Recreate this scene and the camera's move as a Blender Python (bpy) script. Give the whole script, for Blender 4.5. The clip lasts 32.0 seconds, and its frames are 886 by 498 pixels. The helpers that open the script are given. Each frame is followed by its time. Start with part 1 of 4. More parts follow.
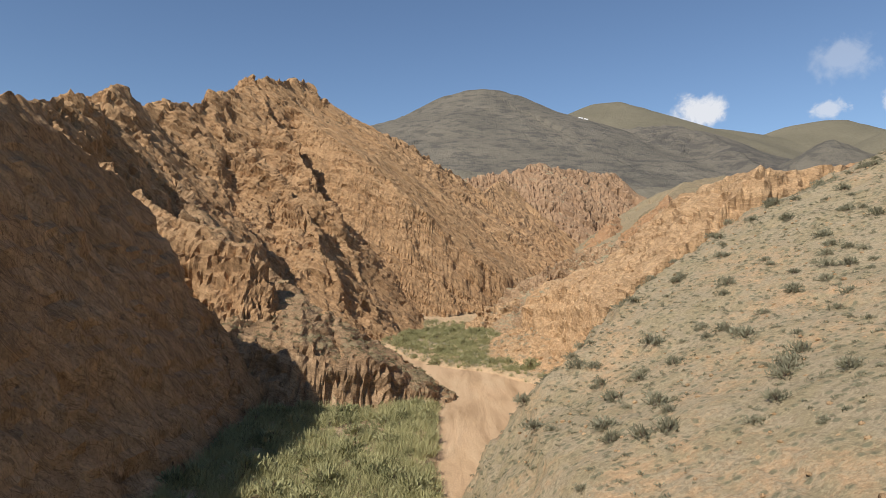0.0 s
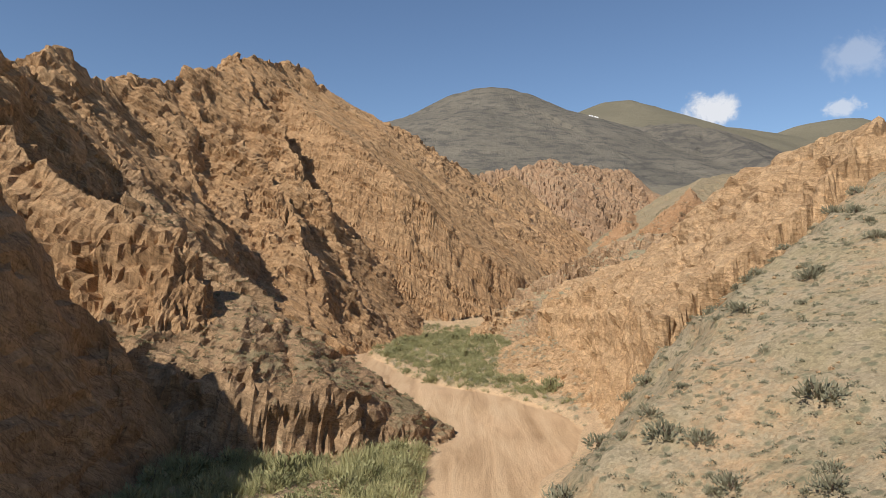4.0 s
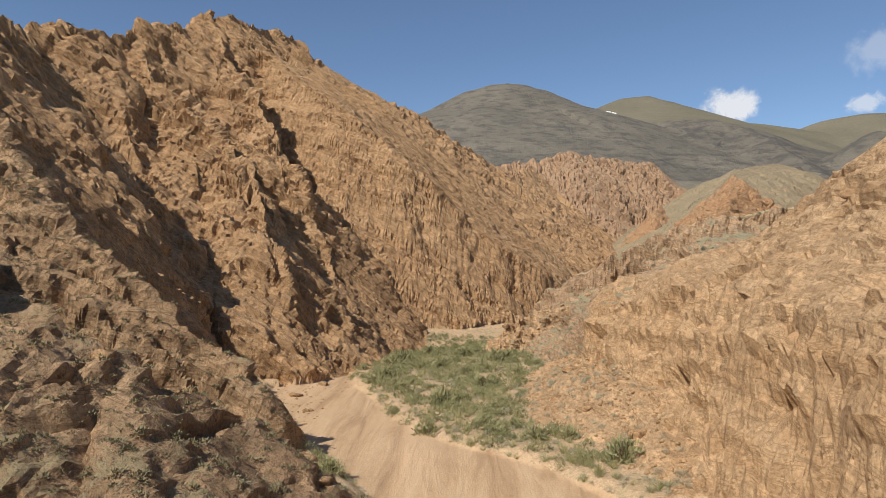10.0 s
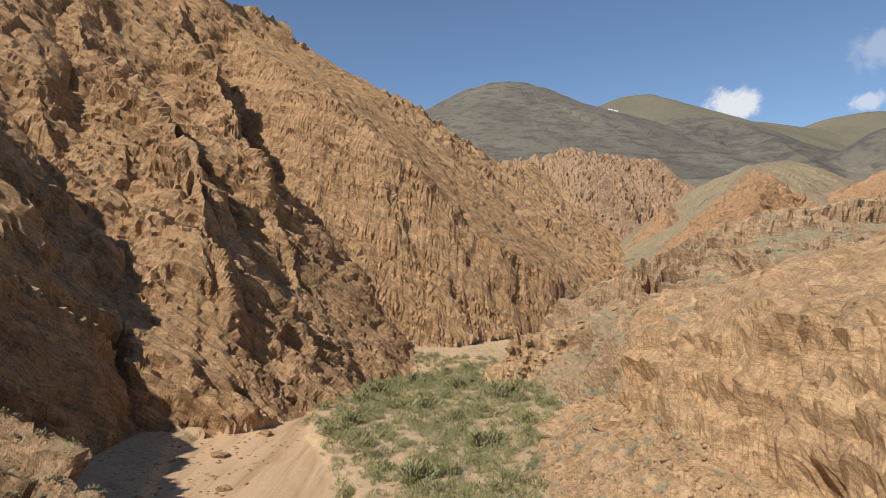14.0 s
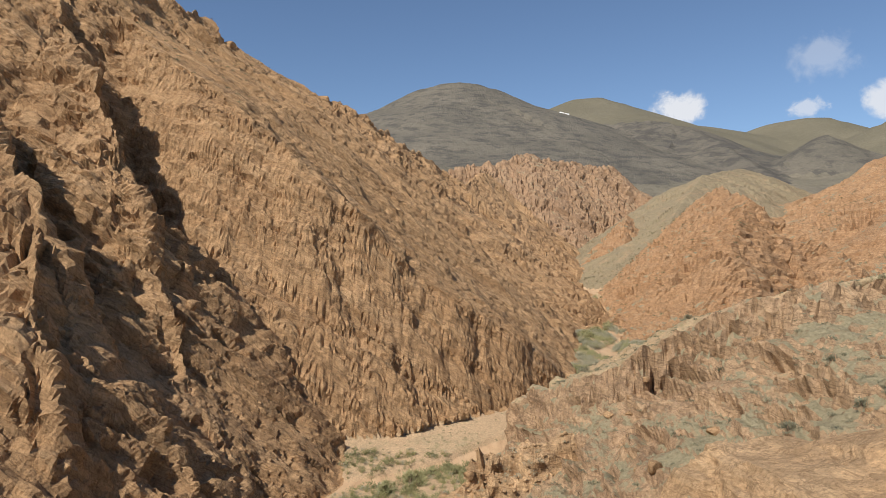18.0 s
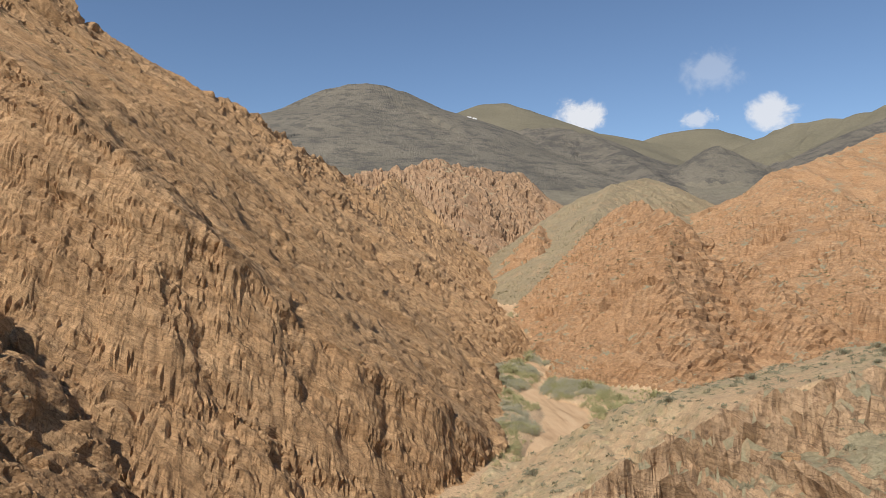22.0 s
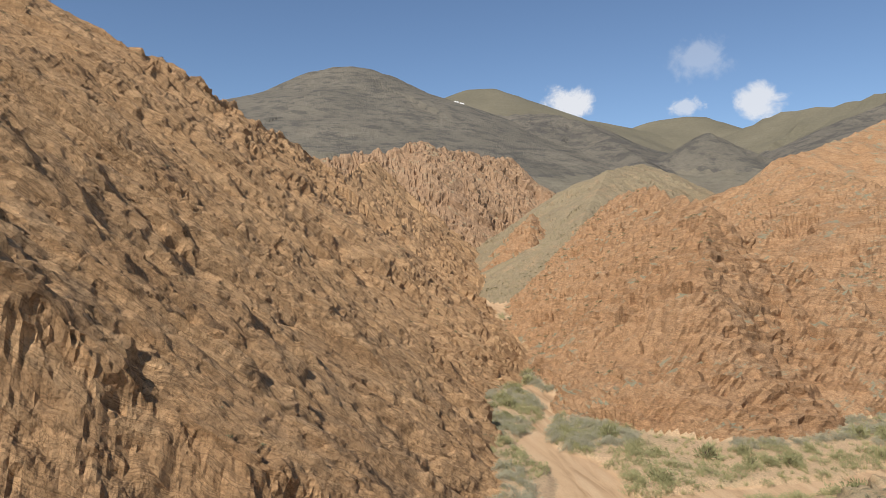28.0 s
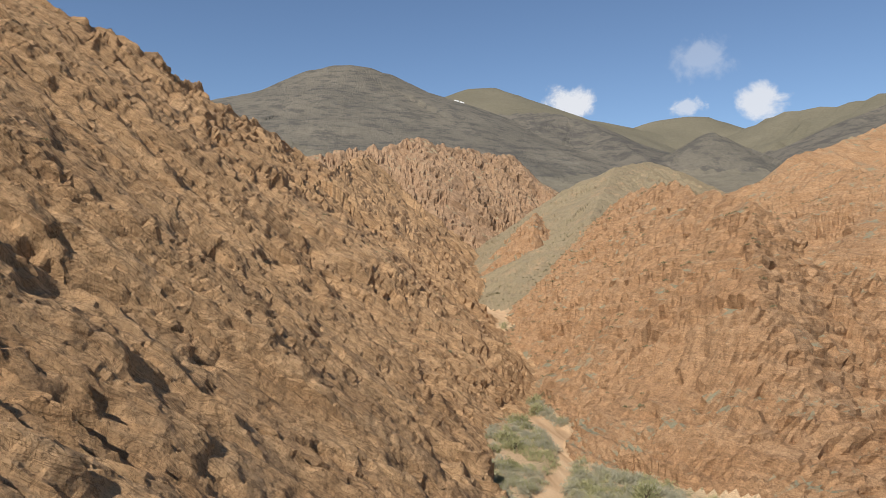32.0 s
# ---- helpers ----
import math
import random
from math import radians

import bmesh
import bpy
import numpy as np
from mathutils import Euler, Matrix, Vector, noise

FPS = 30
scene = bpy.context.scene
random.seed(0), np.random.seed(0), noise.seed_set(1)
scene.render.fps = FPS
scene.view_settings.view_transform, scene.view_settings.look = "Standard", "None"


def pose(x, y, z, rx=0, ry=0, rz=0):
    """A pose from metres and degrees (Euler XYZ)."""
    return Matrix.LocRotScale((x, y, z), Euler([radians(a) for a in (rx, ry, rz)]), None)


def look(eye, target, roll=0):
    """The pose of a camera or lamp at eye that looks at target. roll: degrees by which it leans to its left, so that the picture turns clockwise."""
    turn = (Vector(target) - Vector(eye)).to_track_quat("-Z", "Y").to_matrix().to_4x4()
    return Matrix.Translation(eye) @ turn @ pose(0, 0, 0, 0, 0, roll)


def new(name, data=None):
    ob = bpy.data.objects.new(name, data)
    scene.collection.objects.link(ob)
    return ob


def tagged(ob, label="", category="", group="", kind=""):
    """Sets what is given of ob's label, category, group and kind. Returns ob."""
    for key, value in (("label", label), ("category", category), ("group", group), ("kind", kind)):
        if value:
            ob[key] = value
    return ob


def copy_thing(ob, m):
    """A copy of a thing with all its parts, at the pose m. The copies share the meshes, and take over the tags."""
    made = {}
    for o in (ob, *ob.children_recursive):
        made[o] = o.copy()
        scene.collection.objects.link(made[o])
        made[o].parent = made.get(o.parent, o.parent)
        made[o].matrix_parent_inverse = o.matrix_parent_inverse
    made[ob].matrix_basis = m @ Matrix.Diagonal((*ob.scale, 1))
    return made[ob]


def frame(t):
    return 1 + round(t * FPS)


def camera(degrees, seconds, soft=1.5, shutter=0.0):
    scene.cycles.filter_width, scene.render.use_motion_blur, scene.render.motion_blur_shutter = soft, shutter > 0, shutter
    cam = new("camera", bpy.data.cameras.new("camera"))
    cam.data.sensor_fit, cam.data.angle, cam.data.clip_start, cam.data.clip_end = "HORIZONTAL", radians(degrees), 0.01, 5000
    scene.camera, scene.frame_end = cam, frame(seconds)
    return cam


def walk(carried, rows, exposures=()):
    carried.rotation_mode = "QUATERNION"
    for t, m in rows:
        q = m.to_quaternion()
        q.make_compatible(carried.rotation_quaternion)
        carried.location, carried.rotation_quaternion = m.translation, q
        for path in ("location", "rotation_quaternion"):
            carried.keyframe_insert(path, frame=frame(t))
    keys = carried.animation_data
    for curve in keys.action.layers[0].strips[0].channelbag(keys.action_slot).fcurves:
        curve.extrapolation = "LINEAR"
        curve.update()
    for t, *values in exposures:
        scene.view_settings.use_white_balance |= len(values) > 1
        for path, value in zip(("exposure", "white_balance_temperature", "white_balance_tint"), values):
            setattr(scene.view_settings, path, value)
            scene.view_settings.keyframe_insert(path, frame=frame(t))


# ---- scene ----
cam = camera(66.3, 32.0, soft=0.6)
METRES, EYE, TILT, LEAN, TURN = 200.0, 22.0, 2.0, 0.0, 0.0
ROWS = [
    (0.0, 0.0, 0.0, 0.0, 0.0, 0.0, -0.0),
    (0.5, 0.0012, 0.0157, -0.001, -0.04, 0.01, -0.0),
    (1.0, 0.0022, 0.0312, -0.002, -0.07, 0.0, -0.02),
    (1.5, 0.0032, 0.0466, -0.003, -0.07, -0.01, -0.04),
    (2.0, 0.0041, 0.0608, -0.0038, -0.06, -0.01, -0.04),
    (2.5, 0.0051, 0.0761, -0.0048, 0.07, 0.01, -0.04),
    (3.0, 0.0062, 0.0914, -0.0057, 0.37, 0.01, -0.05),
    (3.5, 0.0072, 0.1067, -0.0064, 0.58, 0.01, -0.06),
    (5.5, 0.0103, 0.1683, -0.0092, 1.11, -0.02, -0.07),
    (6.0, 0.0106, 0.1835, -0.01, 1.23, -0.01, -0.06),
    (6.5, 0.0108, 0.1987, -0.0108, 1.35, -0.0, -0.03),
    (7.0, 0.011, 0.2139, -0.0117, 1.47, -0.0, -0.02),
    (7.5, 0.0112, 0.229, -0.0126, 1.59, -0.0, -0.02),
    (8.0, 0.0113, 0.2443, -0.0136, 1.67, 0.0, 0.01),
    (8.5, 0.0115, 0.2595, -0.0145, 1.77, 0.0, 0.01),
    (9.0, 0.0116, 0.2749, -0.0155, 1.85, -0.0, 0.04),
    (9.5, 0.0119, 0.2903, -0.0165, 1.94, -0.0, 0.05),
    (10.0, 0.0124, 0.3058, -0.0175, 2.01, -0.01, 0.05),
    (10.5, 0.013, 0.3213, -0.0184, 2.04, -0.02, 0.06),
    (11.0, 0.0136, 0.3368, -0.0194, 2.04, -0.02, 0.07),
    (11.5, 0.0142, 0.3523, -0.0198, 2.04, -0.03, 0.07),
    (12.0, 0.015, 0.3677, -0.0198, 2.04, -0.01, 0.06),
    (12.5, 0.0158, 0.3832, -0.0196, 2.05, -0.02, 0.06),
    (13.0, 0.0163, 0.3986, -0.0192, 2.04, -0.04, 0.06),
    (13.5, 0.0167, 0.4142, -0.0184, 2.04, -0.04, 0.07),
    (15.5, 0.0191, 0.4776, 0.0008, 2.06, -0.15, 0.14),
    (16.0, 0.0195, 0.4938, 0.0064, 2.04, -0.14, 0.13),
    (16.5, 0.02, 0.5099, 0.0121, 1.98, -0.15, 0.12),
    (17.0, 0.0205, 0.5259, 0.0177, 1.48, -0.11, 0.12),
    (17.5, 0.0208, 0.5416, 0.0233, -0.07, -0.09, 0.05),
    (18.0, 0.021, 0.5572, 0.0294, -2.02, -0.09, 0.06),
    (18.5, 0.0213, 0.5728, 0.0354, -3.94, -0.08, 0.05),
    (19.0, 0.0219, 0.5884, 0.0413, -5.86, -0.07, 0.03),
    (19.5, 0.0226, 0.604, 0.0474, -7.63, -0.05, 0.05),
    (20.0, 0.0236, 0.6193, 0.0526, -9.05, -0.06, 0.02),
    (20.5, 0.0248, 0.6347, 0.055, -9.8, -0.03, 0.04),
    (21.0, 0.0265, 0.6497, 0.0553, -9.79, 0.0, 0.01),
    (21.5, 0.0285, 0.6647, 0.055, -9.78, 0.06, -0.05),
    (22.0, 0.0309, 0.6796, 0.0553, -9.83, 0.09, -0.11),
    (22.5, 0.0333, 0.6943, 0.0557, -10.54, 0.1, -0.17),
    (23.0, 0.0357, 0.7092, 0.0558, -11.12, 0.1, -0.18),
    (23.5, 0.0384, 0.7238, 0.0555, -11.1, 0.1, -0.18),
    (24.0, 0.0414, 0.7383, 0.0553, -11.08, 0.08, -0.21),
    (24.5, 0.0447, 0.7527, 0.055, -11.05, -0.36, -0.21),
    (26.5, 0.0592, 0.8131, 0.0585, -11.0, -1.02, -0.35),
    (27.0, 0.0631, 0.8279, 0.0606, -10.98, -1.0, -0.37),
    (27.5, 0.0669, 0.8429, 0.0626, -10.98, -1.01, -0.4),
    (28.0, 0.0707, 0.8578, 0.0644, -10.97, -1.01, -0.43),
    (28.5, 0.0744, 0.8727, 0.0659, -10.96, -1.0, -0.42),
    (29.0, 0.0783, 0.8875, 0.067, -10.96, -1.01, -0.43),
    (29.5, 0.0822, 0.9024, 0.0676, -10.96, -1.0, -0.42),
    (30.0, 0.086, 0.9174, 0.0675, -10.96, -1.0, -0.44),
    (30.5, 0.0899, 0.9323, 0.0668, -10.97, -0.98, -0.46),
    (31.0, 0.0937, 0.9472, 0.0663, -10.97, -0.96, -0.48),
    (31.5, 0.0976, 0.9621, 0.0656, -10.97, -0.95, -0.49),
    (32.0, 0.1015, 0.9771, 0.0649, -10.96, -0.97, -0.51),
]
walk(cam, [(t, pose(0, 0, EYE, TILT, LEAN, TURN) @ pose(METRES * x, METRES * y, METRES * z, 90 + pitch, roll, yaw)) for t, x, y, z, yaw, pitch, roll in ROWS])


# ---------------------------------------------------------------- light
SUN_AZ, SUN_EL = 222.0, 43.0      # compass bearing of the sun (0 = +y, 90 = +x), height
world = bpy.data.worlds.new("sky")
scene.world = world
world.use_nodes = True
wn, wl = world.node_tree.nodes, world.node_tree.links
sky = wn.new("ShaderNodeTexSky")
sky.sky_type, sky.sun_disc = "NISHITA", False
sky.sun_elevation, sky.sun_rotation = radians(SUN_EL), radians(SUN_AZ)
sky.altitude, sky.air_density, sky.dust_density, sky.ozone_density = 1500, 1.0, 0.25, 3.0
wl.new(sky.outputs[0], wn["Background"].inputs[0])
wn["Background"].inputs[1].default_value = 0.112
sun = new("sun", bpy.data.lights.new("sun", "SUN"))
sun.data.energy, sun.data.angle, sun.data.color = 5.3, radians(0.53), (1.0, 0.95, 0.87)
_d = Vector((math.sin(radians(SUN_AZ)) * math.cos(radians(SUN_EL)), math.cos(radians(SUN_AZ)) * math.cos(radians(SUN_EL)), math.sin(radians(SUN_EL))))
sun.matrix_world = look(_d * 300, (0, 0, 0))


# ---------------------------------------------------------------- materials
class Mat:
    """A small builder of node materials."""

    def __init__(self, name, rough=0.95):
        self.m = bpy.data.materials.new(name)
        self.m.use_nodes = True
        self.t = self.m.node_tree
        self.b = self.t.nodes["Principled BSDF"]
        self.b.inputs["Roughness"].default_value = rough
        self.b.inputs["Specular IOR Level"].default_value = 0.15
        self.pos = self.t.nodes.new("ShaderNodeNewGeometry").outputs["Position"]

    def node(self, kind, **inputs):
        n = self.t.nodes.new(kind)
        for k, v in inputs.items():
            self.put(n.inputs[int(k[1:]) if k[0] == "i" and k[1:].isdigit() else k.replace("_", " ")], v)
        return n

    def put(self, sock, v):
        if isinstance(v, bpy.types.NodeSocket):
            self.t.links.new(v, sock)
        else:
            sock.default_value = v

    def mapped(self, scale=(1, 1, 1), rot=(0, 0, 0)):
        n = self.node("ShaderNodeMapping", Vector=self.pos)
        n.inputs["Scale"].default_value = scale
        n.inputs["Rotation"].default_value = [radians(a) for a in rot]
        return n.outputs[0]

    def noise(self, scale, detail=4, rough=0.55, vec=None, distort=0.0):
        n = self.node("ShaderNodeTexNoise", Vector=vec or self.pos, Scale=scale, Detail=detail, Roughness=rough, Distortion=distort)
        return n.outputs["Fac"]

    def voronoi(self, scale, vec=None, feature="F1"):
        n = self.node("ShaderNodeTexVoronoi", Vector=vec or self.pos, Scale=scale)
        n.feature = feature
        return n

    def ramp(self, fac, *stops):
        n = self.node("ShaderNodeValToRGB", Fac=fac)
        e = n.color_ramp.elements
        while len(e) < len(stops):
            e.new(0.5)
        for q, (p, c) in zip(e, stops):
            q.position, q.color = p, (*c, 1) if len(c) == 3 else c
        return n.outputs[0]

    def step(self, fac, a, b):
        n = self.node("ShaderNodeMapRange", Value=fac)
        n.interpolation_type = "SMOOTHSTEP"
        n.inputs["From Min"].default_value, n.inputs["From Max"].default_value = a, b
        return n.outputs[0]

    def math(self, op, a, b=0.5):
        n = self.node("ShaderNodeMath", i0=a, i1=b)
        n.operation = op
        return n.outputs[0]

    def mix(self, fac, a, b, how="MIX"):
        n = self.t.nodes.new("ShaderNodeMix")
        n.data_type, n.blend_type = "RGBA", how
        for sock, v in zip((n.inputs[0], n.inputs[6], n.inputs[7]), (fac, a, b)):
            self.put(sock, (*v, 1) if isinstance(v, tuple) and len(v) == 3 else v)
        return n.outputs[2]

    def upness(self):
        n = self.node("ShaderNodeSeparateXYZ", Vector=self.t.nodes.new("ShaderNodeNewGeometry").outputs["Normal"])
        return n.outputs[2]

    def height(self):
        return self.node("ShaderNodeSeparateXYZ", Vector=self.pos).outputs[2]

    def bump(self, h, strength, distance, before=None):
        n = self.node("ShaderNodeBump", Height=h, Strength=strength, Distance=distance)
        if before:
            self.put(n.inputs["Normal"], before)
        return n.outputs[0]

    def done(self, colour, normal=None):
        self.put(self.b.inputs["Base Color"], colour)
        if normal:
            self.put(self.b.inputs["Normal"], normal)
        return self.m


def k_mid(a, b):
    """The colour half-way between two."""
    return tuple((p + q) / 2 for p, q in zip(a, b))


def rock(name, light, mid, dark, normal=(0.45, 0.45, 0.77), veg=0.0, vegcol=((0.23, 0.195, 0.115), (0.36, 0.305, 0.19)), up=(0.72, 0.88)):
    """Layered, crumbling rock. normal: across the beds. veg: how much scrub lies on flat parts."""
    k = Mat(name)
    n = Vector(normal).normalized()
    t = n.cross(Vector((0.63, -0.18, 0.75))).normalized()
    o = n.cross(t)
    warp = k.math("MULTIPLY", k.noise(0.11, 3), 4.0)

    def axis(v, scale, add=None):
        d = k.node("ShaderNodeVectorMath", i0=k.pos, i1=tuple(v))
        d.operation = "DOT_PRODUCT"
        d = d.outputs["Value"]
        return k.math("MULTIPLY", k.math("ADD", d, add) if add else d, scale)

    def bedded(a, b, c):
        return k.node("ShaderNodeCombineXYZ", X=axis(n, a, warp), Y=axis(t, b), Z=axis(o, c)).outputs[0]

    bed = k.noise(1.0, 6, 0.68, bedded(0.55, 0.05, 0.06), 0.25)
    fine = k.noise(1.0, 5, 0.7, bedded(3.2, 0.3, 0.45), 0.3)
    runs = k.noise(1.0, 5, 0.66, k.mapped((1.5, 1.5, 0.16)), 0.3)
    chip = k.voronoi(1.0, bedded(2.1, 0.8, 1.1)).outputs["Color"]
    big = k.noise(0.045, 5, 0.62)
    grain = k.noise(4.2, 7, 0.78)
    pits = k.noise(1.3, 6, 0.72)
    col = k.ramp(bed, (0.30, k_mid(dark, mid)), (0.46, mid), (0.60, light), (0.74, mid))
    col = k.mix(k.step(big, 0.35, 0.7), col, k.mix(0.6, col, light))
    col = k.mix(0.55, col, k.ramp(runs, (0.3, (0.74, 0.72, 0.70)), (0.55, (1, 1, 1)), (0.75, (1.2, 1.18, 1.16))), "MULTIPLY")
    col = k.mix(0.75, col, k.ramp(grain, (0.32, (0.55, 0.53, 0.51)), (0.5, (1, 1, 1)), (0.68, (1.36, 1.33, 1.3))), "MULTIPLY")
    col = k.mix(0.45, col, k.ramp(chip, (0.15, (0.66, 0.64, 0.62)), (0.5, (1, 1, 1)), (0.85, (1.28, 1.26, 1.24))), "MULTIPLY")
    col = k.mix(0.4, col, k.ramp(fine, (0.3, (0.66, 0.64, 0.62)), (0.5, (1, 1, 1)), (0.7, (1.3, 1.28, 1.25))), "MULTIPLY")
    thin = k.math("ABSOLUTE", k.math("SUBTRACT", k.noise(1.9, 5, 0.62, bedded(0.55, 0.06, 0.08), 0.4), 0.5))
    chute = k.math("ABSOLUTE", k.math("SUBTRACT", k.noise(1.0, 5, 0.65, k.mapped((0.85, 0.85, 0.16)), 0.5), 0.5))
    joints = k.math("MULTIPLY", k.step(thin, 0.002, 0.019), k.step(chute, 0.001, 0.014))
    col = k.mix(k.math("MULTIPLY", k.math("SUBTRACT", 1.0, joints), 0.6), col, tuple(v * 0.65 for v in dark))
    # shade in the hollows of the pits bump, put into the colour as darker rock
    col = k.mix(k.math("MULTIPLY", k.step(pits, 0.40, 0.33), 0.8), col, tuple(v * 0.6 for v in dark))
    if veg > 0:
        vm = k.math("MULTIPLY", k.step(k.upness(), *up), k.step(k.math("ADD", k.noise(0.12, 5, 0.65), k.math("MULTIPLY", k.noise(1.6, 3), 0.35)), 0.92 - 0.45 * veg, 1.02 - 0.45 * veg))
        vc = k.ramp(k.noise(3.2, 4, 0.7), (0.3, vegcol[0]), (0.7, vegcol[1]))
        col = k.mix(vm, col, vc)
    nrm = k.bump(k.math("ADD", bed, k.math("MULTIPLY", runs, 1.3)), 0.9, 0.22)
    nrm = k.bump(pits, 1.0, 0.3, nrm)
    nrm = k.bump(k.math("ADD", k.math("MULTIPLY", chip, 0.5), k.math("MULTIPLY", fine, 1.6)), 1.0, 0.13, nrm)
    nrm = k.bump(grain, 1.0, 0.035, nrm)
    return k.done(col, nrm)


def scrub(name, soil, grey, green, cover=0.5):
    """Stony soil with low grey-green scrub."""
    k = Mat(name)
    a = k.noise(0.10, 5, 0.65)
    b = k.noise(1.3, 4, 0.65)
    c = k.noise(7.0, 5, 0.78)
    amount = k.math("ADD", k.math("MULTIPLY", a, 0.9), k.math("MULTIPLY", b, 0.6))
    mask = k.step(k.math("ADD", amount, k.math("MULTIPLY", c, 0.5)), 1.15 - 0.32 * cover, 1.42 - 0.32 * cover)
    plant = k.mix(k.step(k.noise(0.5, 3), 0.4, 0.65), grey, green)
    ground = k.mix(k.step(c, 0.35, 0.7), soil, tuple(v * 1.2 for v in soil))
    col = k.mix(k.math("MULTIPLY", mask, 0.65), ground, plant)
    dots = k.voronoi(1.7)
    tuft = k.math("MULTIPLY", k.step(dots.outputs["Distance"], 0.42, 0.22), k.step(k.math("ADD", amount, k.math("MULTIPLY", dots.outputs["Color"], 0.7)), 1.35 - 0.32 * cover, 1.5 - 0.32 * cover))
    col = k.mix(k.math("MULTIPLY", tuft, 0.75), col, tuple(v * 0.72 for v in green))
    gravel = k.voronoi(6.5).outputs["Color"]
    col = k.mix(0.55, col, k.ramp(gravel, (0.15, (0.68, 0.66, 0.64)), (0.85, (1.25, 1.24, 1.22))), "MULTIPLY")
    col = k.mix(0.5, col, k.ramp(k.noise(14.0, 3, 0.8), (0.3, (0.6, 0.6, 0.6)), (0.7, (1.28, 1.28, 1.28))), "MULTIPLY")
    nrm = k.bump(b, 0.6, 0.3)
    nrm = k.bump(tuft, 0.4, 0.06, nrm)
    nrm = k.bump(gravel, 0.7, 0.03, nrm)
    nrm = k.bump(c, 0.8, 0.035, nrm)
    return k.done(col, nrm)


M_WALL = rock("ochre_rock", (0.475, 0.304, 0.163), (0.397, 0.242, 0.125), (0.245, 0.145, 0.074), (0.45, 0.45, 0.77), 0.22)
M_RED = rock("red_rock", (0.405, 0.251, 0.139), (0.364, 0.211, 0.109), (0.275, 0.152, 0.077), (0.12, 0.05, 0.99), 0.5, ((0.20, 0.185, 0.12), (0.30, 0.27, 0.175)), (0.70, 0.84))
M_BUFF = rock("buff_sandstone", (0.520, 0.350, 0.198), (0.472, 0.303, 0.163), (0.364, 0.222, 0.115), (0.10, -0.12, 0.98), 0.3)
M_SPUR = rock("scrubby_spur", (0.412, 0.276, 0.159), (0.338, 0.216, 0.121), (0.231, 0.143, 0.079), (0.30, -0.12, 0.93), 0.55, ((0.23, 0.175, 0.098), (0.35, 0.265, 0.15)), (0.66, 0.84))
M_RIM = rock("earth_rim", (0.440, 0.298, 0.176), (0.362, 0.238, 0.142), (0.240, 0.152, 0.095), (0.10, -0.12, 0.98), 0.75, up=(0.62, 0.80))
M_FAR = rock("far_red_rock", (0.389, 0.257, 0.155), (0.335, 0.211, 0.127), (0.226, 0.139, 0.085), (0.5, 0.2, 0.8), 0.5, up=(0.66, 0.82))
M_SLOPE = scrub("scrub_slope", (0.40, 0.265, 0.15), (0.25, 0.235, 0.165), (0.205, 0.20, 0.125), 1.25)
M_TERR = scrub("terrace_scrub", (0.42, 0.29, 0.17), (0.32, 0.275, 0.17), (0.28, 0.25, 0.135), 0.9)
M_FLOOR = scrub("valley_soil", (0.45, 0.315, 0.19), (0.31, 0.265, 0.16), (0.25, 0.228, 0.12), 0.55)
M_GREY = scrub("grey_scrub", (0.36, 0.24, 0.14), (0.215, 0.195, 0.13), (0.18, 0.17, 0.105), 1.35)


def bed_material():
    k = Mat("dry_riverbed")
    a = k.noise(0.08, 4, 0.6)
    flow = k.noise(1.0, 5, 0.6, k.mapped((0.55, 0.06, 1), (0, 0, 14)), 0.6)
    grit = k.noise(5.0, 5, 0.75)
    col = k.ramp(flow, (0.3, (0.34, 0.215, 0.117)), (0.5, (0.50, 0.335, 0.193)), (0.7, (0.57, 0.40, 0.243)))
    col = k.mix(k.step(a, 0.4, 0.7), col, k.mix(0.5, col, (0.56, 0.37, 0.22)))
    col = k.mix(0.4, col, k.ramp(grit, (0.3, (0.6, 0.6, 0.6)), (0.7, (1.25, 1.25, 1.25))), "MULTIPLY")
    nrm = k.bump(flow, 0.5, 0.35)
    nrm = k.bump(grit, 0.6, 0.1, nrm)
    return k.done(col, nrm)


M_BED = bed_material()


def far_material(name, low, mid, high, crag, rocky):
    """Thin scrub over stony mountain ground; rocky: how much bare dark rock breaks through."""
    k = Mat(name)
    a = k.noise(0.004, 6, 0.65)
    b = k.noise(0.022, 8, 0.75)
    c = k.noise(0.12, 5, 0.75)
    col = k.ramp(a, (0.35, low), (0.55, mid), (0.7, high))
    col = k.mix(k.math("MULTIPLY", k.step(k.math("ADD", b, k.math("MULTIPLY", c, 0.35)), 0.86 - 0.22 * rocky, 0.98 - 0.22 * rocky), 0.8), col, crag)
    col = k.mix(0.6, col, k.ramp(c, (0.3, (0.66, 0.66, 0.66)), (0.7, (1.3, 1.3, 1.28))), "MULTIPLY")
    nrm = k.bump(b, 1.0, 11.0 * (0.4 + 0.6 * rocky))
    nrm = k.bump(c, 0.8, 1.2, nrm)
    return k.done(col, nrm)


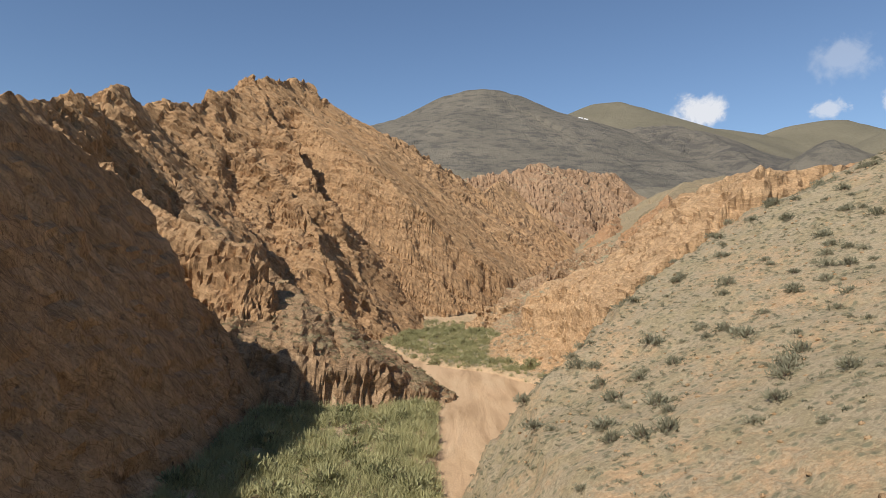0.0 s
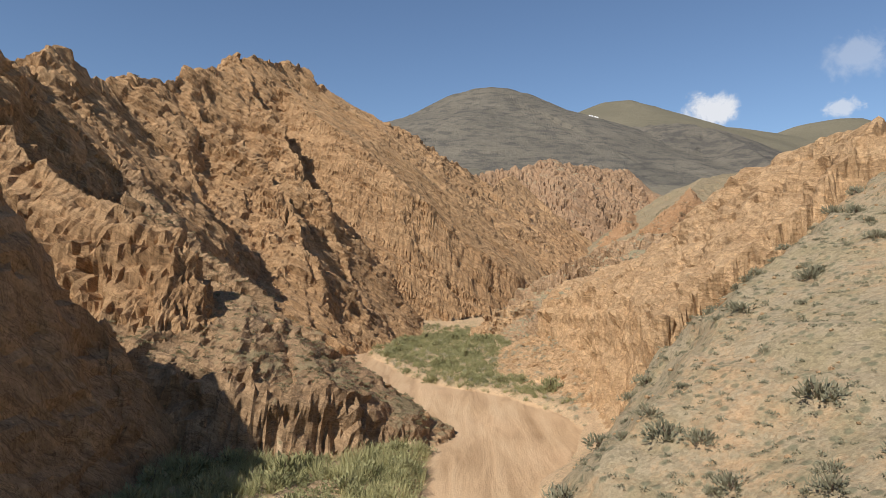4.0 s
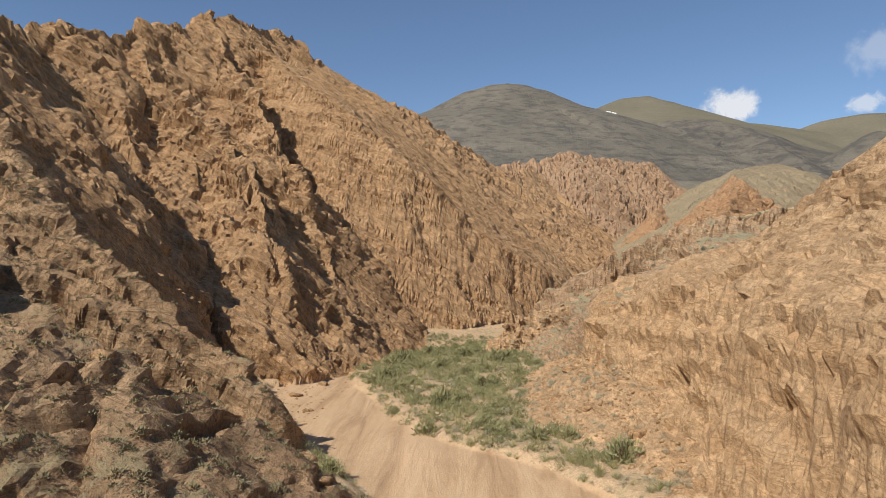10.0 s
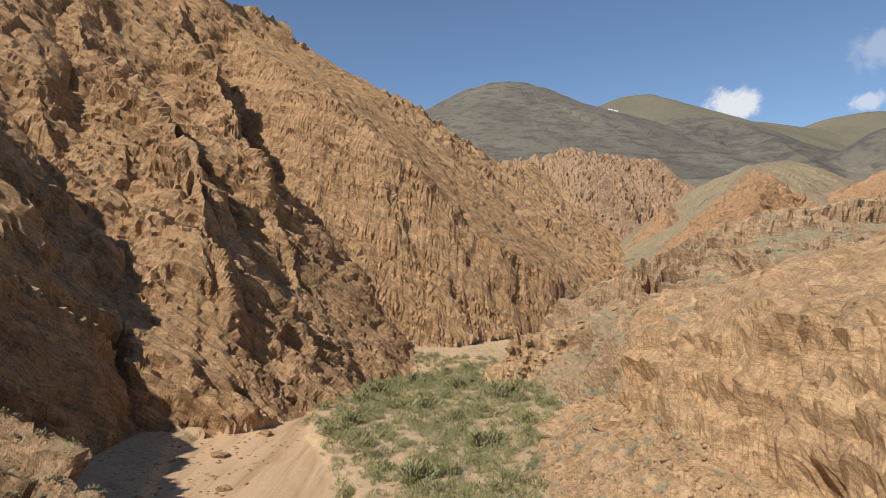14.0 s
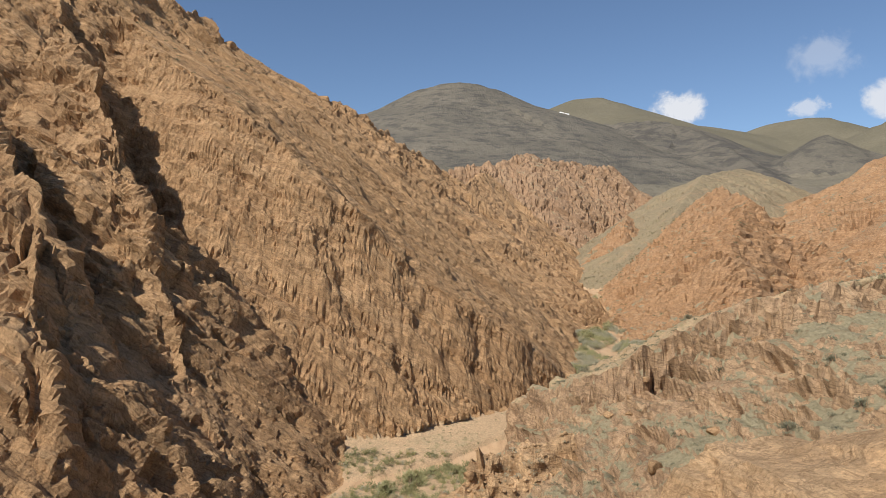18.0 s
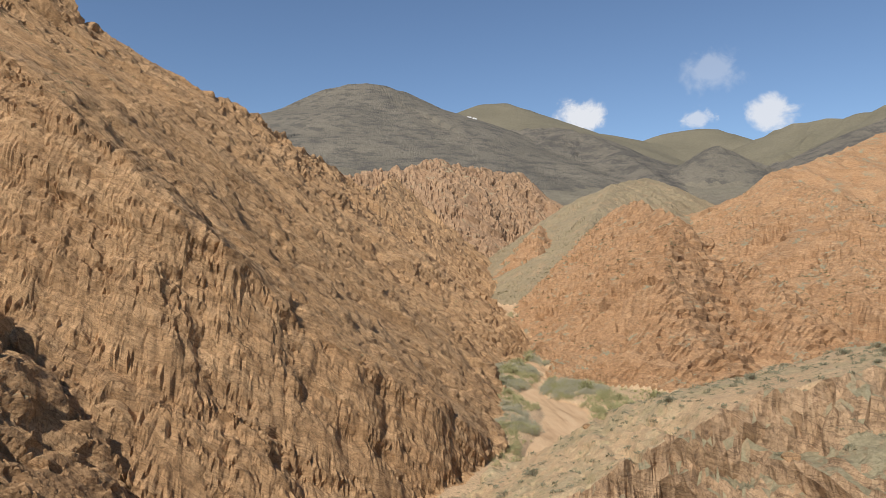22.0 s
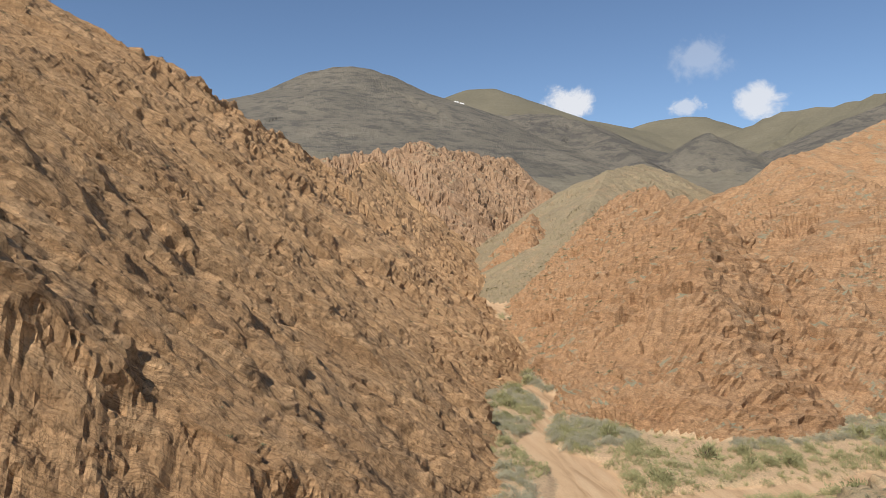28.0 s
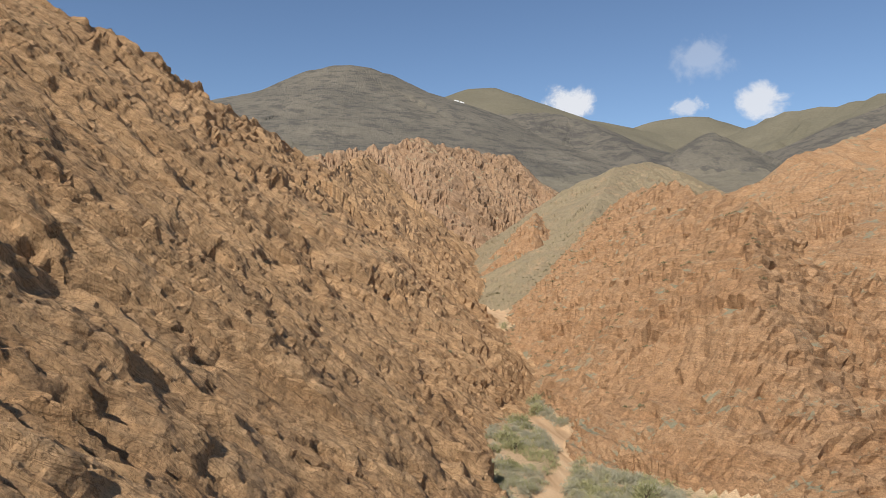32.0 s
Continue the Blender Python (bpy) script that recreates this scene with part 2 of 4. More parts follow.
M_MOUNT = far_material("dark_mountain_scrub", (0.155, 0.137, 0.108), (0.188, 0.164, 0.127), (0.222, 0.192, 0.147), (0.095, 0.087, 0.075), 0.95)
M_CRAG = far_material("dark_mountain_rock", (0.145, 0.128, 0.103), (0.178, 0.155, 0.122), (0.21, 0.181, 0.14), (0.092, 0.084, 0.074), 1.05)
M_OLIVE = far_material("olive_mountain_grass", (0.155, 0.137, 0.094), (0.175, 0.153, 0.105), (0.195, 0.17, 0.118), (0.15, 0.132, 0.09), 0.2)
M_APRON = far_material("foothill_scrub", (0.185, 0.163, 0.12), (0.218, 0.188, 0.137), (0.25, 0.212, 0.152), (0.13, 0.117, 0.09), 0.7)

# ---------------------------------------------------------------- landforms


def hash3(i, j, k, seed):
    with np.errstate(over="ignore"):
        h = (i.astype(np.uint32) * np.uint32(374761393) + j.astype(np.uint32) * np.uint32(668265263) + k.astype(np.uint32) * np.uint32(2147483647) + np.uint32(seed * 974711))
        h = (h ^ (h >> np.uint32(13))) * np.uint32(1274126177)
        h = h ^ (h >> np.uint32(16))
    return (h & np.uint32(0xFFFF)).astype(np.float32) * np.float32(1 / 65535)


def vnoise(x, y, z, seed=0):
    """Smooth value noise, 0 to 1."""
    x, y, z = (np.asarray(v, np.float32) for v in (x, y, z))
    xi, yi, zi = np.floor(x), np.floor(y), np.floor(z)
    fx, fy, fz = (x - xi), (y - yi), (z - zi)
    fx, fy, fz = fx * fx * (3 - 2 * fx), fy * fy * (3 - 2 * fy), fz * fz * (3 - 2 * fz)
    xi, yi, zi = xi.astype(np.int32), yi.astype(np.int32), zi.astype(np.int32)
    flat = not fz.any() and not zi.any()
    out = 0
    for a in (0, 1):
        for b in (0, 1):
            for c in (0,) if flat else (0, 1):
                w = (fx if a else 1 - fx) * (fy if b else 1 - fy) * (1 if flat else fz if c else 1 - fz)
                out = out + w * hash3(xi + a, yi + b, zi + c, seed)
    return out


def fbm(x, y, z, octaves=4, seed=0, gain=0.5):
    out, amp, tot = 0, 1.0, 0.0
    for o in range(octaves):
        out = out + amp * vnoise(x * 2 ** o + 17.3 * o, y * 2 ** o - 9.1 * o, z * 2 ** o + 4.7 * o, seed + o)
        tot += amp
        amp *= gain
    return out / tot


def ridged(x, y, z, octaves=3, seed=0):
    out, amp, tot = 0, 1.0, 0.0
    for o in range(octaves):
        out = out + amp * (1 - np.abs(2 * vnoise(x * 2 ** o, y * 2 ** o, z * 2 ** o, seed + o) - 1))
        tot += amp
        amp *= 0.5
    return out / tot


def ridge(X, Y, line, left, right, flute=(12.0, 3.0), seed=0, jag=2.0, grain=1.0):
    """Height of a ridge along a line of crest points (x, y, z); left and right of its way the ground falls by
    (slope, distance of the break, slope below). flute: spacing and depth of the gullies down its flanks."""
    px, py, pz = zip(*line)
    reach = (max(pz) + 30) / min(float(np.min(v)) for v in (left[0], left[2], right[0], right[2]))
    i0, i1 = np.searchsorted(X[0], (min(px) - reach, max(px) + reach))
    j0, j1 = np.searchsorted(Y[:, 0], (min(py) - reach, max(py) + reach))
    whole = np.full(X.shape, -1e4, np.float32)
    box = np.s_[j0:j1, i0:i1]
    X, Y = X[box], Y[box]
    left, right = (tuple(v[box] if isinstance(v, np.ndarray) else v for v in side) for side in (left, right))
    flute = tuple(v[box] if isinstance(v, np.ndarray) else v for v in flute)
    best = np.full(X.shape, -1e4, np.float32)
    S, D = np.zeros(X.shape, np.float32), np.zeros(X.shape, np.float32)
    arc = 0.0
    for step, ((x0, y0, z0), (x1, y1, z1)) in enumerate(zip(line, line[1:])):
        dx, dy = x1 - x0, y1 - y0
        n = math.hypot(dx, dy)
        t = ((X - x0) * dx + (Y - y0) * dy) / (n * n)
        tc = np.clip(t, 0, 1)
        px, py = X - (x0 + tc * dx), Y - (y0 + tc * dy)
        d = np.hypot(px, py)
        perp = (dx * (Y - y0) - dy * (X - x0)) / n
        w = 0.5 + 0.5 * np.clip(perp / np.maximum(d, 0.01), -1, 1)
        fall = w * (left[0] * np.minimum(d, left[1]) + left[2] * np.maximum(d - left[1], 0)) + (1 - w) * (right[0] * np.minimum(d, right[1]) + right[2] * np.maximum(d - right[1], 0))
        h = z0 + tc * (z1 - z0) - fall
        m = h > best
        best = np.where(m, h, best)
        S = np.where(m, arc + tc * n + np.where((t < 0) & (step == 0) | (t > 1) & (step == len(line) - 2), np.arctan2(py, px) * 16 * grain, 0), S)
        D = np.where(m, d, D)
        arc += n
    gap, depth = flute
    w = S / gap + 0.8 * vnoise(X / 23 / grain, Y / 23 / grain, X * 0, seed + 7)
    g = 1 - np.abs(2 * vnoise(w, D / 90 / grain, X * 0, seed) - 1) * 0.65 - np.abs(2 * vnoise(w * 2.7, D / 45 / grain, X * 0, seed + 1) - 1) * 0.35
    best = best + (g - 0.65) * depth * np.clip(D / (12 * grain), 0, 1.6)
    best = best + jag * (vnoise(S / 5.0 / grain, D / 14 / grain, X * 0, seed + 3) - 0.5) + 0.6 * jag * (vnoise(S / 1.9 / grain, D / 6 / grain, X * 0, seed + 4) - 0.5)
    whole[box] = best
    return whole


def mesa(X, Y, poly, top, face, seed, ragged=2.5, size=5.0):
    """A flat or sloping top inside an outline, with a ragged face that falls steeply outside it by
    (slope, drop at the break, slope below)."""
    px, py = zip(*poly)
    i0, i1 = np.searchsorted(X[0], (min(px) - 45, max(px) + 45))
    j0, j1 = np.searchsorted(Y[:, 0], (min(py) - 45, max(py) + 45))
    whole = np.full(X.shape, -1e4, np.float32)
    box = np.s_[j0:j1, i0:i1]
    X, Y = X[box], Y[box]
    out = np.clip(-inside(X, Y, poly) + ragged * (ridged(X / size, Y / size, X * 0, 3, seed) - 0.6), 0, None)
    run = face[1] / face[0]
    whole[box] = top[box] - face[0] * np.minimum(out, run) - face[2] * np.maximum(out - run, 0)
    return whole


def inside(X, Y, poly):
    """Signed distance to a closed outline: above 0 inside."""
    d = np.full(X.shape, 1e9)
    odd = np.zeros(X.shape, bool)
    for (x0, y0), (x1, y1) in zip(poly, poly[1:] + poly[:1]):
        dx, dy = x1 - x0, y1 - y0
        t = np.clip(((X - x0) * dx + (Y - y0) * dy) / (dx * dx + dy * dy), 0, 1)
        d = np.minimum(d, np.hypot(X - x0 - t * dx, Y - y0 - t * dy))
        if y0 != y1:
            odd ^= ((y0 > Y) != (y1 > Y)) & (X < dx * (Y - y0) / (y1 - y0) + x0)
    return np.where(odd, d, -d)


def along(line, Y, i):
    return np.interp(Y, [p[0] for p in line], [p[i] for p in line])


# the dry river: y, x of its middle, half width, height
RIVER = [(-80, 6, 5, -1), (30, 4, 4.5, 2.2), (73, 3.7, 4.8, 3.8), (90, 5.5, 6.5, 4.0), (100, 7.5, 8.3, 4.1), (112, 3, 9, 4.4), (124, -4.5, 8, 4.5), (136, -12, 7, 4.5), (150, -18, 6.5, 4.5), (163, -20.4, 5, 4.6), (172, -19.5, 4, 4.7),
         (184, -16.5, 3, 4.9), (190, -12, 3.2, 5.1), (195, -5, 3.8, 5.3), (199, 3, 4, 5.6), (203, 12, 4, 6.2), (207, 18, 5, 6.9), (214, 30, 8, 8.2), (222, 39, 8, 9.4), (237, 45, 7, 11.2), (256, 49, 4, 12), (276, 52, 2.2, 12.6), (300, 58, 2, 13.4), (345, 67, 2.4, 15), (420, 82, 3, 20), (560, 112, 4, 34), (800, 160, 6, 60)]


def build_heights(X, Y):
    rx, rw, rz = along(RIVER, Y, 1), along(RIVER, Y, 2), along(RIVER, Y, 3)
    rx = rx + 2.6 * np.sin(Y / 7.5) * np.clip((Y - 250) / 15, 0, 1)
    off = np.abs(X - rx)
    sx = np.interp(X, [44, 65, 90, 140, 300], [242, 247, 248, 254, 300])
    side = np.where(X > 46, np.abs(Y - sx) - 3.0, 99)
    wob = 3.0 * (vnoise(X / 9, Y / 9, X * 0, 3) - 0.5)
    floor = rz + 0.35 * (fbm(X / 4, Y / 7, X * 0, 4, 5) - 0.5) - 0.5 * np.clip(ridged(X / 7, Y / 30, X * 0, 3, 6) - 0.72, 0, 1)
    bank = np.clip(np.minimum(off - rw, side) + wob, 0, None)
    plain = rz + 0.6 * np.clip(bank / 1.2, 0, 1) + 0.06 * bank + 0.5 * (fbm(X / 6, Y / 6, X * 0, 3, 9) - 0.5)
    forms = {}
    forms["riverbed"] = np.where(bank <= 0, floor, -1e4)
    far = np.clip(Y - 560, 0, None)
    forms["valley_floor"] = np.where(bank > 0, plain, -1e4)
    forms["valley_floor"] = np.minimum(forms["valley_floor"], rz + 2.5 + 0.02 * off)
    forms["main_ridge"] = ridge(X, Y, [(-62, 20, 44), (-66, 100, 48.5), (-68, 124, 53), (-72.4, 151, 63.2), (-77, 168, 62), (-84, 190, 70), (-79, 210, 75), (-68, 254, 95), (-70, 342, 119), (-45, 352, 101), (-18, 362, 91), (9, 400, 79), (28, 440, 74), (45, 560, 96), (60, 650, 110)],
                                (0.8, 30, 0.7), (np.interp(Y, [150, 200, 240, 280], [1.35, 1.15, 1.15, 0.95]), 30, np.interp(Y, [150, 200, 240, 280], [1.5, 1.1, 1.1, 0.86])),
                                (21, np.interp(Y, [210, 270], [13, 7])), 11, 3)
    # the great slab: a tilted plane of rock that ends in a fluted face above the river
    plane = 42 - 0.84 * np.maximum(X - 14, -40) - 0.60 * np.minimum(X + 26, 0) + 0.24 * (Y - 295)
    along_s, down_s = 0.27 * X + 0.96 * Y, 0.96 * X - 0.27 * Y
    w = along_s / 13 + 0.9 * vnoise(X / 30, Y / 30, X * 0, 17)
    cuts = 1 - 0.65 * np.abs(2 * vnoise(w, down_s / 60, X * 0, 13) - 1) - 0.35 * np.abs(2 * vnoise(w * 2.6, down_s / 30, X * 0, 14) - 1)
    slab = inside(X, Y, [(-70, 262), (-45, 238), (-24, 222), (-11, 218.5), (0, 218.5), (10, 220), (20, 223.5), (36, 236), (58, 264), (100, 330), (60, 430), (28, 430), (9, 400), (-18, 362), (-45, 352), (-70, 342)])
    edge = np.clip(-slab + 2.5 * (ridged(X / 5, Y / 5, X * 0, 3, 15) - 0.6), 0, None)
    forms["slab"] = plane + 4.2 * (cuts - 0.62) - 2.4 * edge
    forms["left_cliff"] = ridge(X, Y, [(-38, -60, 36), (-38, 25, 36.5), (-37, 45, 38.5), (-35, 62, 35.5), (-32.5, 72, 30), (-27, 80, 18)], (0.8, 10, 1.5), (2.0, 3, 2.4), (7, 2.2), 21, 1.4)
    forms["tower"] = ridge(X, Y, [(-66, 112, 48), (-46, 103, 34), (-33, 96, 28), (-26.5, 94.5, 25.5)], (2.2, 8, 2.4), (1.6, 6, 2.6), (6, 2.4), 23, 1.8)
    forms["nose"] = ridge(X, Y, [(-34, 100, 21), (-20, 97.2, 19), (-16, 98, 16.4), (-11, 101, 12.6), (-7, 103, 9.2), (-3, 104, 4.5)], (1.6, 5, 1.5), (0.42, 13, 2.4), (5, 1.8), 31, 1.0)
    forms["back_rib"] = ridge(X, Y, [(-72, 164, 55), (-58.8, 144, 42), (-42, 131, 29), (-27, 123, 19), (-15.5, 120.5, 10.5), (-12, 119, 5)], (2.0, 7, 1.2), (0.7, 12, 1.3), (6, 2.0), 32, 1.6)
    forms["rib"] = ridge(X, Y, [(-76, 214, 75), (-52, 197, 53), (-37, 187, 39.5), (-32, 177, 32), (-27, 171, 20), (-24, 168, 9)], (2.3, 8, 1.05), (0.95, 14, 1.2), (9, 2.8), 33, 2.5)
    forms["second_rib"] = ridge(X, Y, [(-72, 252, 95), (-53, 226, 69), (-40.5, 213, 54), (-31, 200, 37), (-22, 191, 19), (-15, 190, 7)], (2.4, 8, 1.1), (0.85, 14, 1.2), (9, 2.8), 35, 2.0)
    lean = 12.6 + 0.42 * (np.minimum(X, 70) - 7.7) + np.clip(0.2 * (Y - 48), 0, 4.5) + 1.6 * (fbm(X / 9, Y / 9, X * 0, 4, 43) - 0.5) - 0.8 * np.clip(ridged(X / 16, Y / 7, X * 0, 3, 45) - 0.7, 0, 1)
    forms["scrub_slope"] = mesa(X, Y, [(5.8, -60), (5.8, 20), (6.4, 45), (8, 52.5), (13, 58.5), (19.5, 65.5), (37.5, 80.5), (60, 88), (100, 92), (140, 92), (140, -60)], lean, (0.75, 4, 1.7), 41, 2.0, 7.0)
    face = 18.2 + 0.86 * np.clip(X - 21.5, -4, 12) + 0.95 * np.clip(X - 33.5, 0, 7) + 0.05 * np.maximum(X - 40.5, 0) + 1.6 * (ridged(X / 9, Y / 9, X * 0, 3, 53) - 0.6) - 0.2 * np.maximum(Y - 152, 0)
    face = face - 0.3 * np.maximum(Y - 116, 0) * np.clip((X - 24) / 16, 0, 1)
    forms["right_cliff"] = mesa(X, Y, [(20.5, 84), (19.4, 90), (22, 97), (21.6, 107), (22.6, 113), (22.2, 120), (22.8, 131), (21, 138), (19.2, 147), (22, 157), (32, 160), (60, 158), (120, 140), (120, 88), (60, 92), (36, 85)], face, (3.2, 9.5, 0.8), 51, 3.2, 6.5)
    forms["talus"] = ridge(X, Y, [(24, 112, 8.5), (22, 122, 10), (20, 134, 11), (18, 146, 10.2), (17, 156, 9)], (0.5, 10, 0.45), (0.5, 10, 0.4), (5, 1.0), 55, 1.2)
    sd = inside(X, Y, [(17, 204), (18.5, 196), (21.5, 187), (27, 184), (32, 183.5), (39, 182), (44, 179), (49, 180), (60, 183), (100, 178), (160, 190), (160, 237), (100, 231), (62, 222), (48, 217), (32, 211)])
    out = np.clip(-sd + 3.5 * (ridged(X / 7, Y / 7, X * 0, 3, 61) - 0.6), 0, None)
    top = 28.4 + 0.48 * np.minimum(X - 39, 0) + np.clip(0.2 * (X - 39), 0, 5) - 0.21 * (Y - 183) - 0.010 * np.maximum(Y - 200, 0) ** 2 * np.clip((85 - X) / 30, 0, 1) + 0.5 * (fbm(X / 7, Y / 7, X * 0, 3, 63) - 0.5)
    forms["terrace"] = np.where(out <= 0, top, -1e4)
    drop = top - 2.4 * np.minimum(out, 1.7) - np.interp(Y, [184, 198], [0.42, 1.3]) * np.maximum(out - 1.7, 0)
    forms["terrace_rim"] = np.where(out > 0, drop + 2.4 * (ridged(X / 6, Y / 6, X * 0, 3, 65) - 0.6) * np.clip(out / 4, 0, 1), -1e4)
    forms["buttress"] = ridge(X, Y, [(30, 181, 17.5), (19, 182, 14.5), (10.5, 181, 13)], (1.5, 5, 1.6), (1.1, 4, 2.2), (5, 1.8), 71, 1.4)
    forms["butte"] = ridge(X, Y, [(69, 290, 21), (85, 285, 39), (104, 312, 53), (128, 385, 66), (160, 480, 72)], (0.95, 25, 0.9), (1.15, 20, 1.1), (10, 4), 81, 2.5)
    forms["butte_shoulder"] = ridge(X, Y, [(108, 318, 53), (119, 292, 36), (128, 272, 20)], (0.8, 25, 0.9), (0.8, 20, 0.9), (10, 3), 83, 2.0)
    forms["right_ridge"] = ridge(X, Y, [(150, 300, 30), (220, 380, 66), (332, 593, 110), (435, 640, 140), (560, 720, 178), (800, 900, 240)], (0.55, 60, 0.6), (0.5, 25, 0.5), (30, 9), 91, 4)
    forms["far_cliff"] = ridge(X, Y, [(-21, 706, 114), (27, 712, 122), (51, 720, 126), (81, 728, 133), (105, 739, 143), (136, 754, 138), (167, 772, 137), (203, 798, 137), (234, 810, 115)], (0.5, 60, 0.4), (1.0, 45, 1.3), (26, 13), 101, 5, 1.5)
    forms["far_rib"] = ridge(X, Y, [(168, 789, 122), (163, 739, 88), (157, 706, 50)], (4.0, 11, 1.5), (1.0, 20, 1.1), (12, 5), 103, 4)
    forms["far_buttress"] = ridge(X, Y, [(143, 783, 120), (140, 735, 90), (136, 700, 50)], (4.0, 9, 1.5), (1.0, 20, 1.1), (12, 5), 104, 4)
    forms["red_knoll"] = ridge(X, Y, [(140, 548, 68), (127, 512, 60), (117, 480, 42), (111, 455, 22)], (0.9, 16, 0.9), (1.0, 16, 0.9), (9, 4), 105, 2.5)
    forms["grey_spur"] = ridge(X, Y, [(314, 750, 130), (225, 630, 106), (178, 545, 80), (142, 485, 56)], (0.45, 40, 0.6), (0.5, 40, 0.6), (20, 4), 111, 2)
    hill = 60 + np.interp(X, [150, 420], [0.205, 0.165]) * np.minimum(far, 1100) + 0.05 * np.maximum(far - 1100, 0)
    forms["foothill"] = np.where(Y > np.interp(X, [-100, 30, 100, 200, 240, 262], [735, 745, 780, 835, 845, 560]), hill + (20 + 0.05 * far) * (fbm(X / 300, Y / 300, X * 0, 5, 121) - 0.6) + 24 * (ridged(X / 120, Y / 260, X * 0, 4, 123) - 0.6) + 0.02 * np.abs(X - 200), -1e4)
    k = (0.46, 500, 0.44)
    forms["mountain"] = ridge(X, Y, [(-873, 2567, 347), (-375, 2567, 479), (-184, 2567, 587), (-89, 2567, 651), (28, 2567, 707), (101, 2567, 728), (151, 2567, 733), (203, 2567, 728), (268, 2567, 709), (351, 2567, 651), (455, 2567, 608), (545, 2332, 488), (558, 2070, 386)],
                              (0.5, 300, 0.42), (0.5, 300, 0.42), (95, 22), 131, 5, 14)
    forms["second_mountain"] = ridge(X, Y, [(303, 2947, 601), (525, 2947, 687), (598, 2947, 732), (672, 2947, 766), (760, 2947, 775), (848, 2947, 755), (950, 2947, 715), (1105, 2947, 666), (1264, 2947, 652), (1398, 2947, 631), (1507, 2947, 599), (1646, 2947, 545)], k, k, (200, 22), 133, 4, 14)
    forms["third_mountain"] = ridge(X, Y, [(1261, 3097, 599), (1473, 3097, 663), (1589, 3097, 702), (1736, 3097, 727), (1855, 3097, 726), (2036, 3097, 677), (2231, 3097, 629)], k, k, (240, 40), 135, 4, 18)
    forms["pyramid_hill"] = ridge(X, Y, [(717, 1537, 222), (783, 1570, 261), (861, 1606, 302), (936, 1631, 350), (1006, 1645, 327), (1115, 1667, 284)], (0.5, 300, 0.45), (0.62, 300, 0.5), (90, 26), 137, 4, 10)
    forms["dark_hill"] = ridge(X, Y, [(498, 2394, 510), (544, 2343, 520), (645, 2274, 515), (745, 2167, 498), (775, 1973, 425), (770, 1800, 362), (721, 1535, 261)], k, k, (110, 40), 139, 7, 12)
    forms["side_mountain"] = ridge(X, Y, [(1664, 2649, 533), (1702, 2611, 572), (1796, 2494, 620), (1856, 2382, 619), (1920, 2261, 615), (2005, 2180, 640), (2294, 1932, 705)], k, k, (150, 30), 141, 5, 14)
    forms["dark_spur"] = ridge(X, Y, [(1125, 1684, 262), (1229, 1731, 311), (1398, 1787, 384), (1517, 1816, 453), (1655, 1824, 510), (1885, 1722, 577)], k, k, (90, 42), 143, 8, 11)
    return forms


def stations(*stretches):
    """Stations from (start, end, step) stretches laid end to end."""
    v = np.concatenate([np.arange(a, b - 0.5 * d, d) for a, b, d in stretches])
    return np.append(v, stretches[-1][1])


def widened(v, lo, hi, before, after):
    """The same stations with ever wider steps outside them."""
    v = list(v)
    s = v[-1] - v[-2]
    while v[-1] < hi:
        s *= after
        v.append(v[-1] + s)
    s = v[1] - v[0]
    while v[0] > lo:
        s *= before
        v.insert(0, v[0] - s)
    return np.array(v, np.float32)


xs = widened(stations((-74, -34, 0.42), (-34, 36, 0.25), (36, 66, 0.42), (66, 240, 1.0)), -3500, 4300, 1.06, 1.033)
ys = widened(stations((44, 190, 0.40), (190, 262, 0.25), (262, 320, 0.45), (320, 420, 0.9), (420, 850, 1.7)), -400, 4300, 1.07, 1.025)
GX, GY = np.meshgrid(xs, ys)
FORMS = build_heights(GX, GY)
NAMES = list(FORMS)
STACK = np.stack([FORMS[n] for n in NAMES])
LABEL = STACK.argmax(0)
GZ = STACK.max(0)


def ground_z(x, y):
    i = np.clip(np.searchsorted(xs, x) - 1, 0, len(xs) - 2)
    j = np.clip(np.searchsorted(ys, y) - 1, 0, len(ys) - 2)
    u, v = (x - xs[i]) / (xs[i + 1] - xs[i]), (y - ys[j]) / (ys[j + 1] - ys[j])
    return (GZ[j, i] * (1 - u) + GZ[j, i + 1] * u) * (1 - v) + (GZ[j + 1, i] * (1 - u) + GZ[j + 1, i + 1] * u) * v


CAMP = [(452, 2226), (461, 2234), (470, 2230), (478, 2236), (775, 3064)]

# relief: the surface is pushed out along its normal by ledges of the tilted beds and by crumbling
zy, zx = np.gradient(GZ, ys, xs)


def eased(a, r):
    """A running mean over 2 r + 1 cells each way."""
    for ax in (0, 1):
        a = sum(np.roll(a, k, ax) for k in range(-r, r + 1)) / (2 * r + 1)
    return a


zy, zx = eased(np.clip(zy, -4, 4), 3), eased(np.clip(zx, -4, 4), 3)
nl = 1 / np.sqrt(1 + zx ** 2 + zy ** 2)
steep = np.clip((1 - nl) / 0.25, 0, 1)
TILTED = np.isin(LABEL, [NAMES.index(n) for n in ("main_ridge", "rib", "second_rib", "back_rib", "slab", "far_cliff", "far_rib", "far_buttress")])
bedc = np.where(TILTED, 0.45 * GX + 0.45 * GY + 0.77 * GZ, 0.12 * GX + 0.05 * GY + 0.99 * GZ)
warp = 2.2 * fbm(GX / 14, GY / 14, GZ / 14, 3, 201)


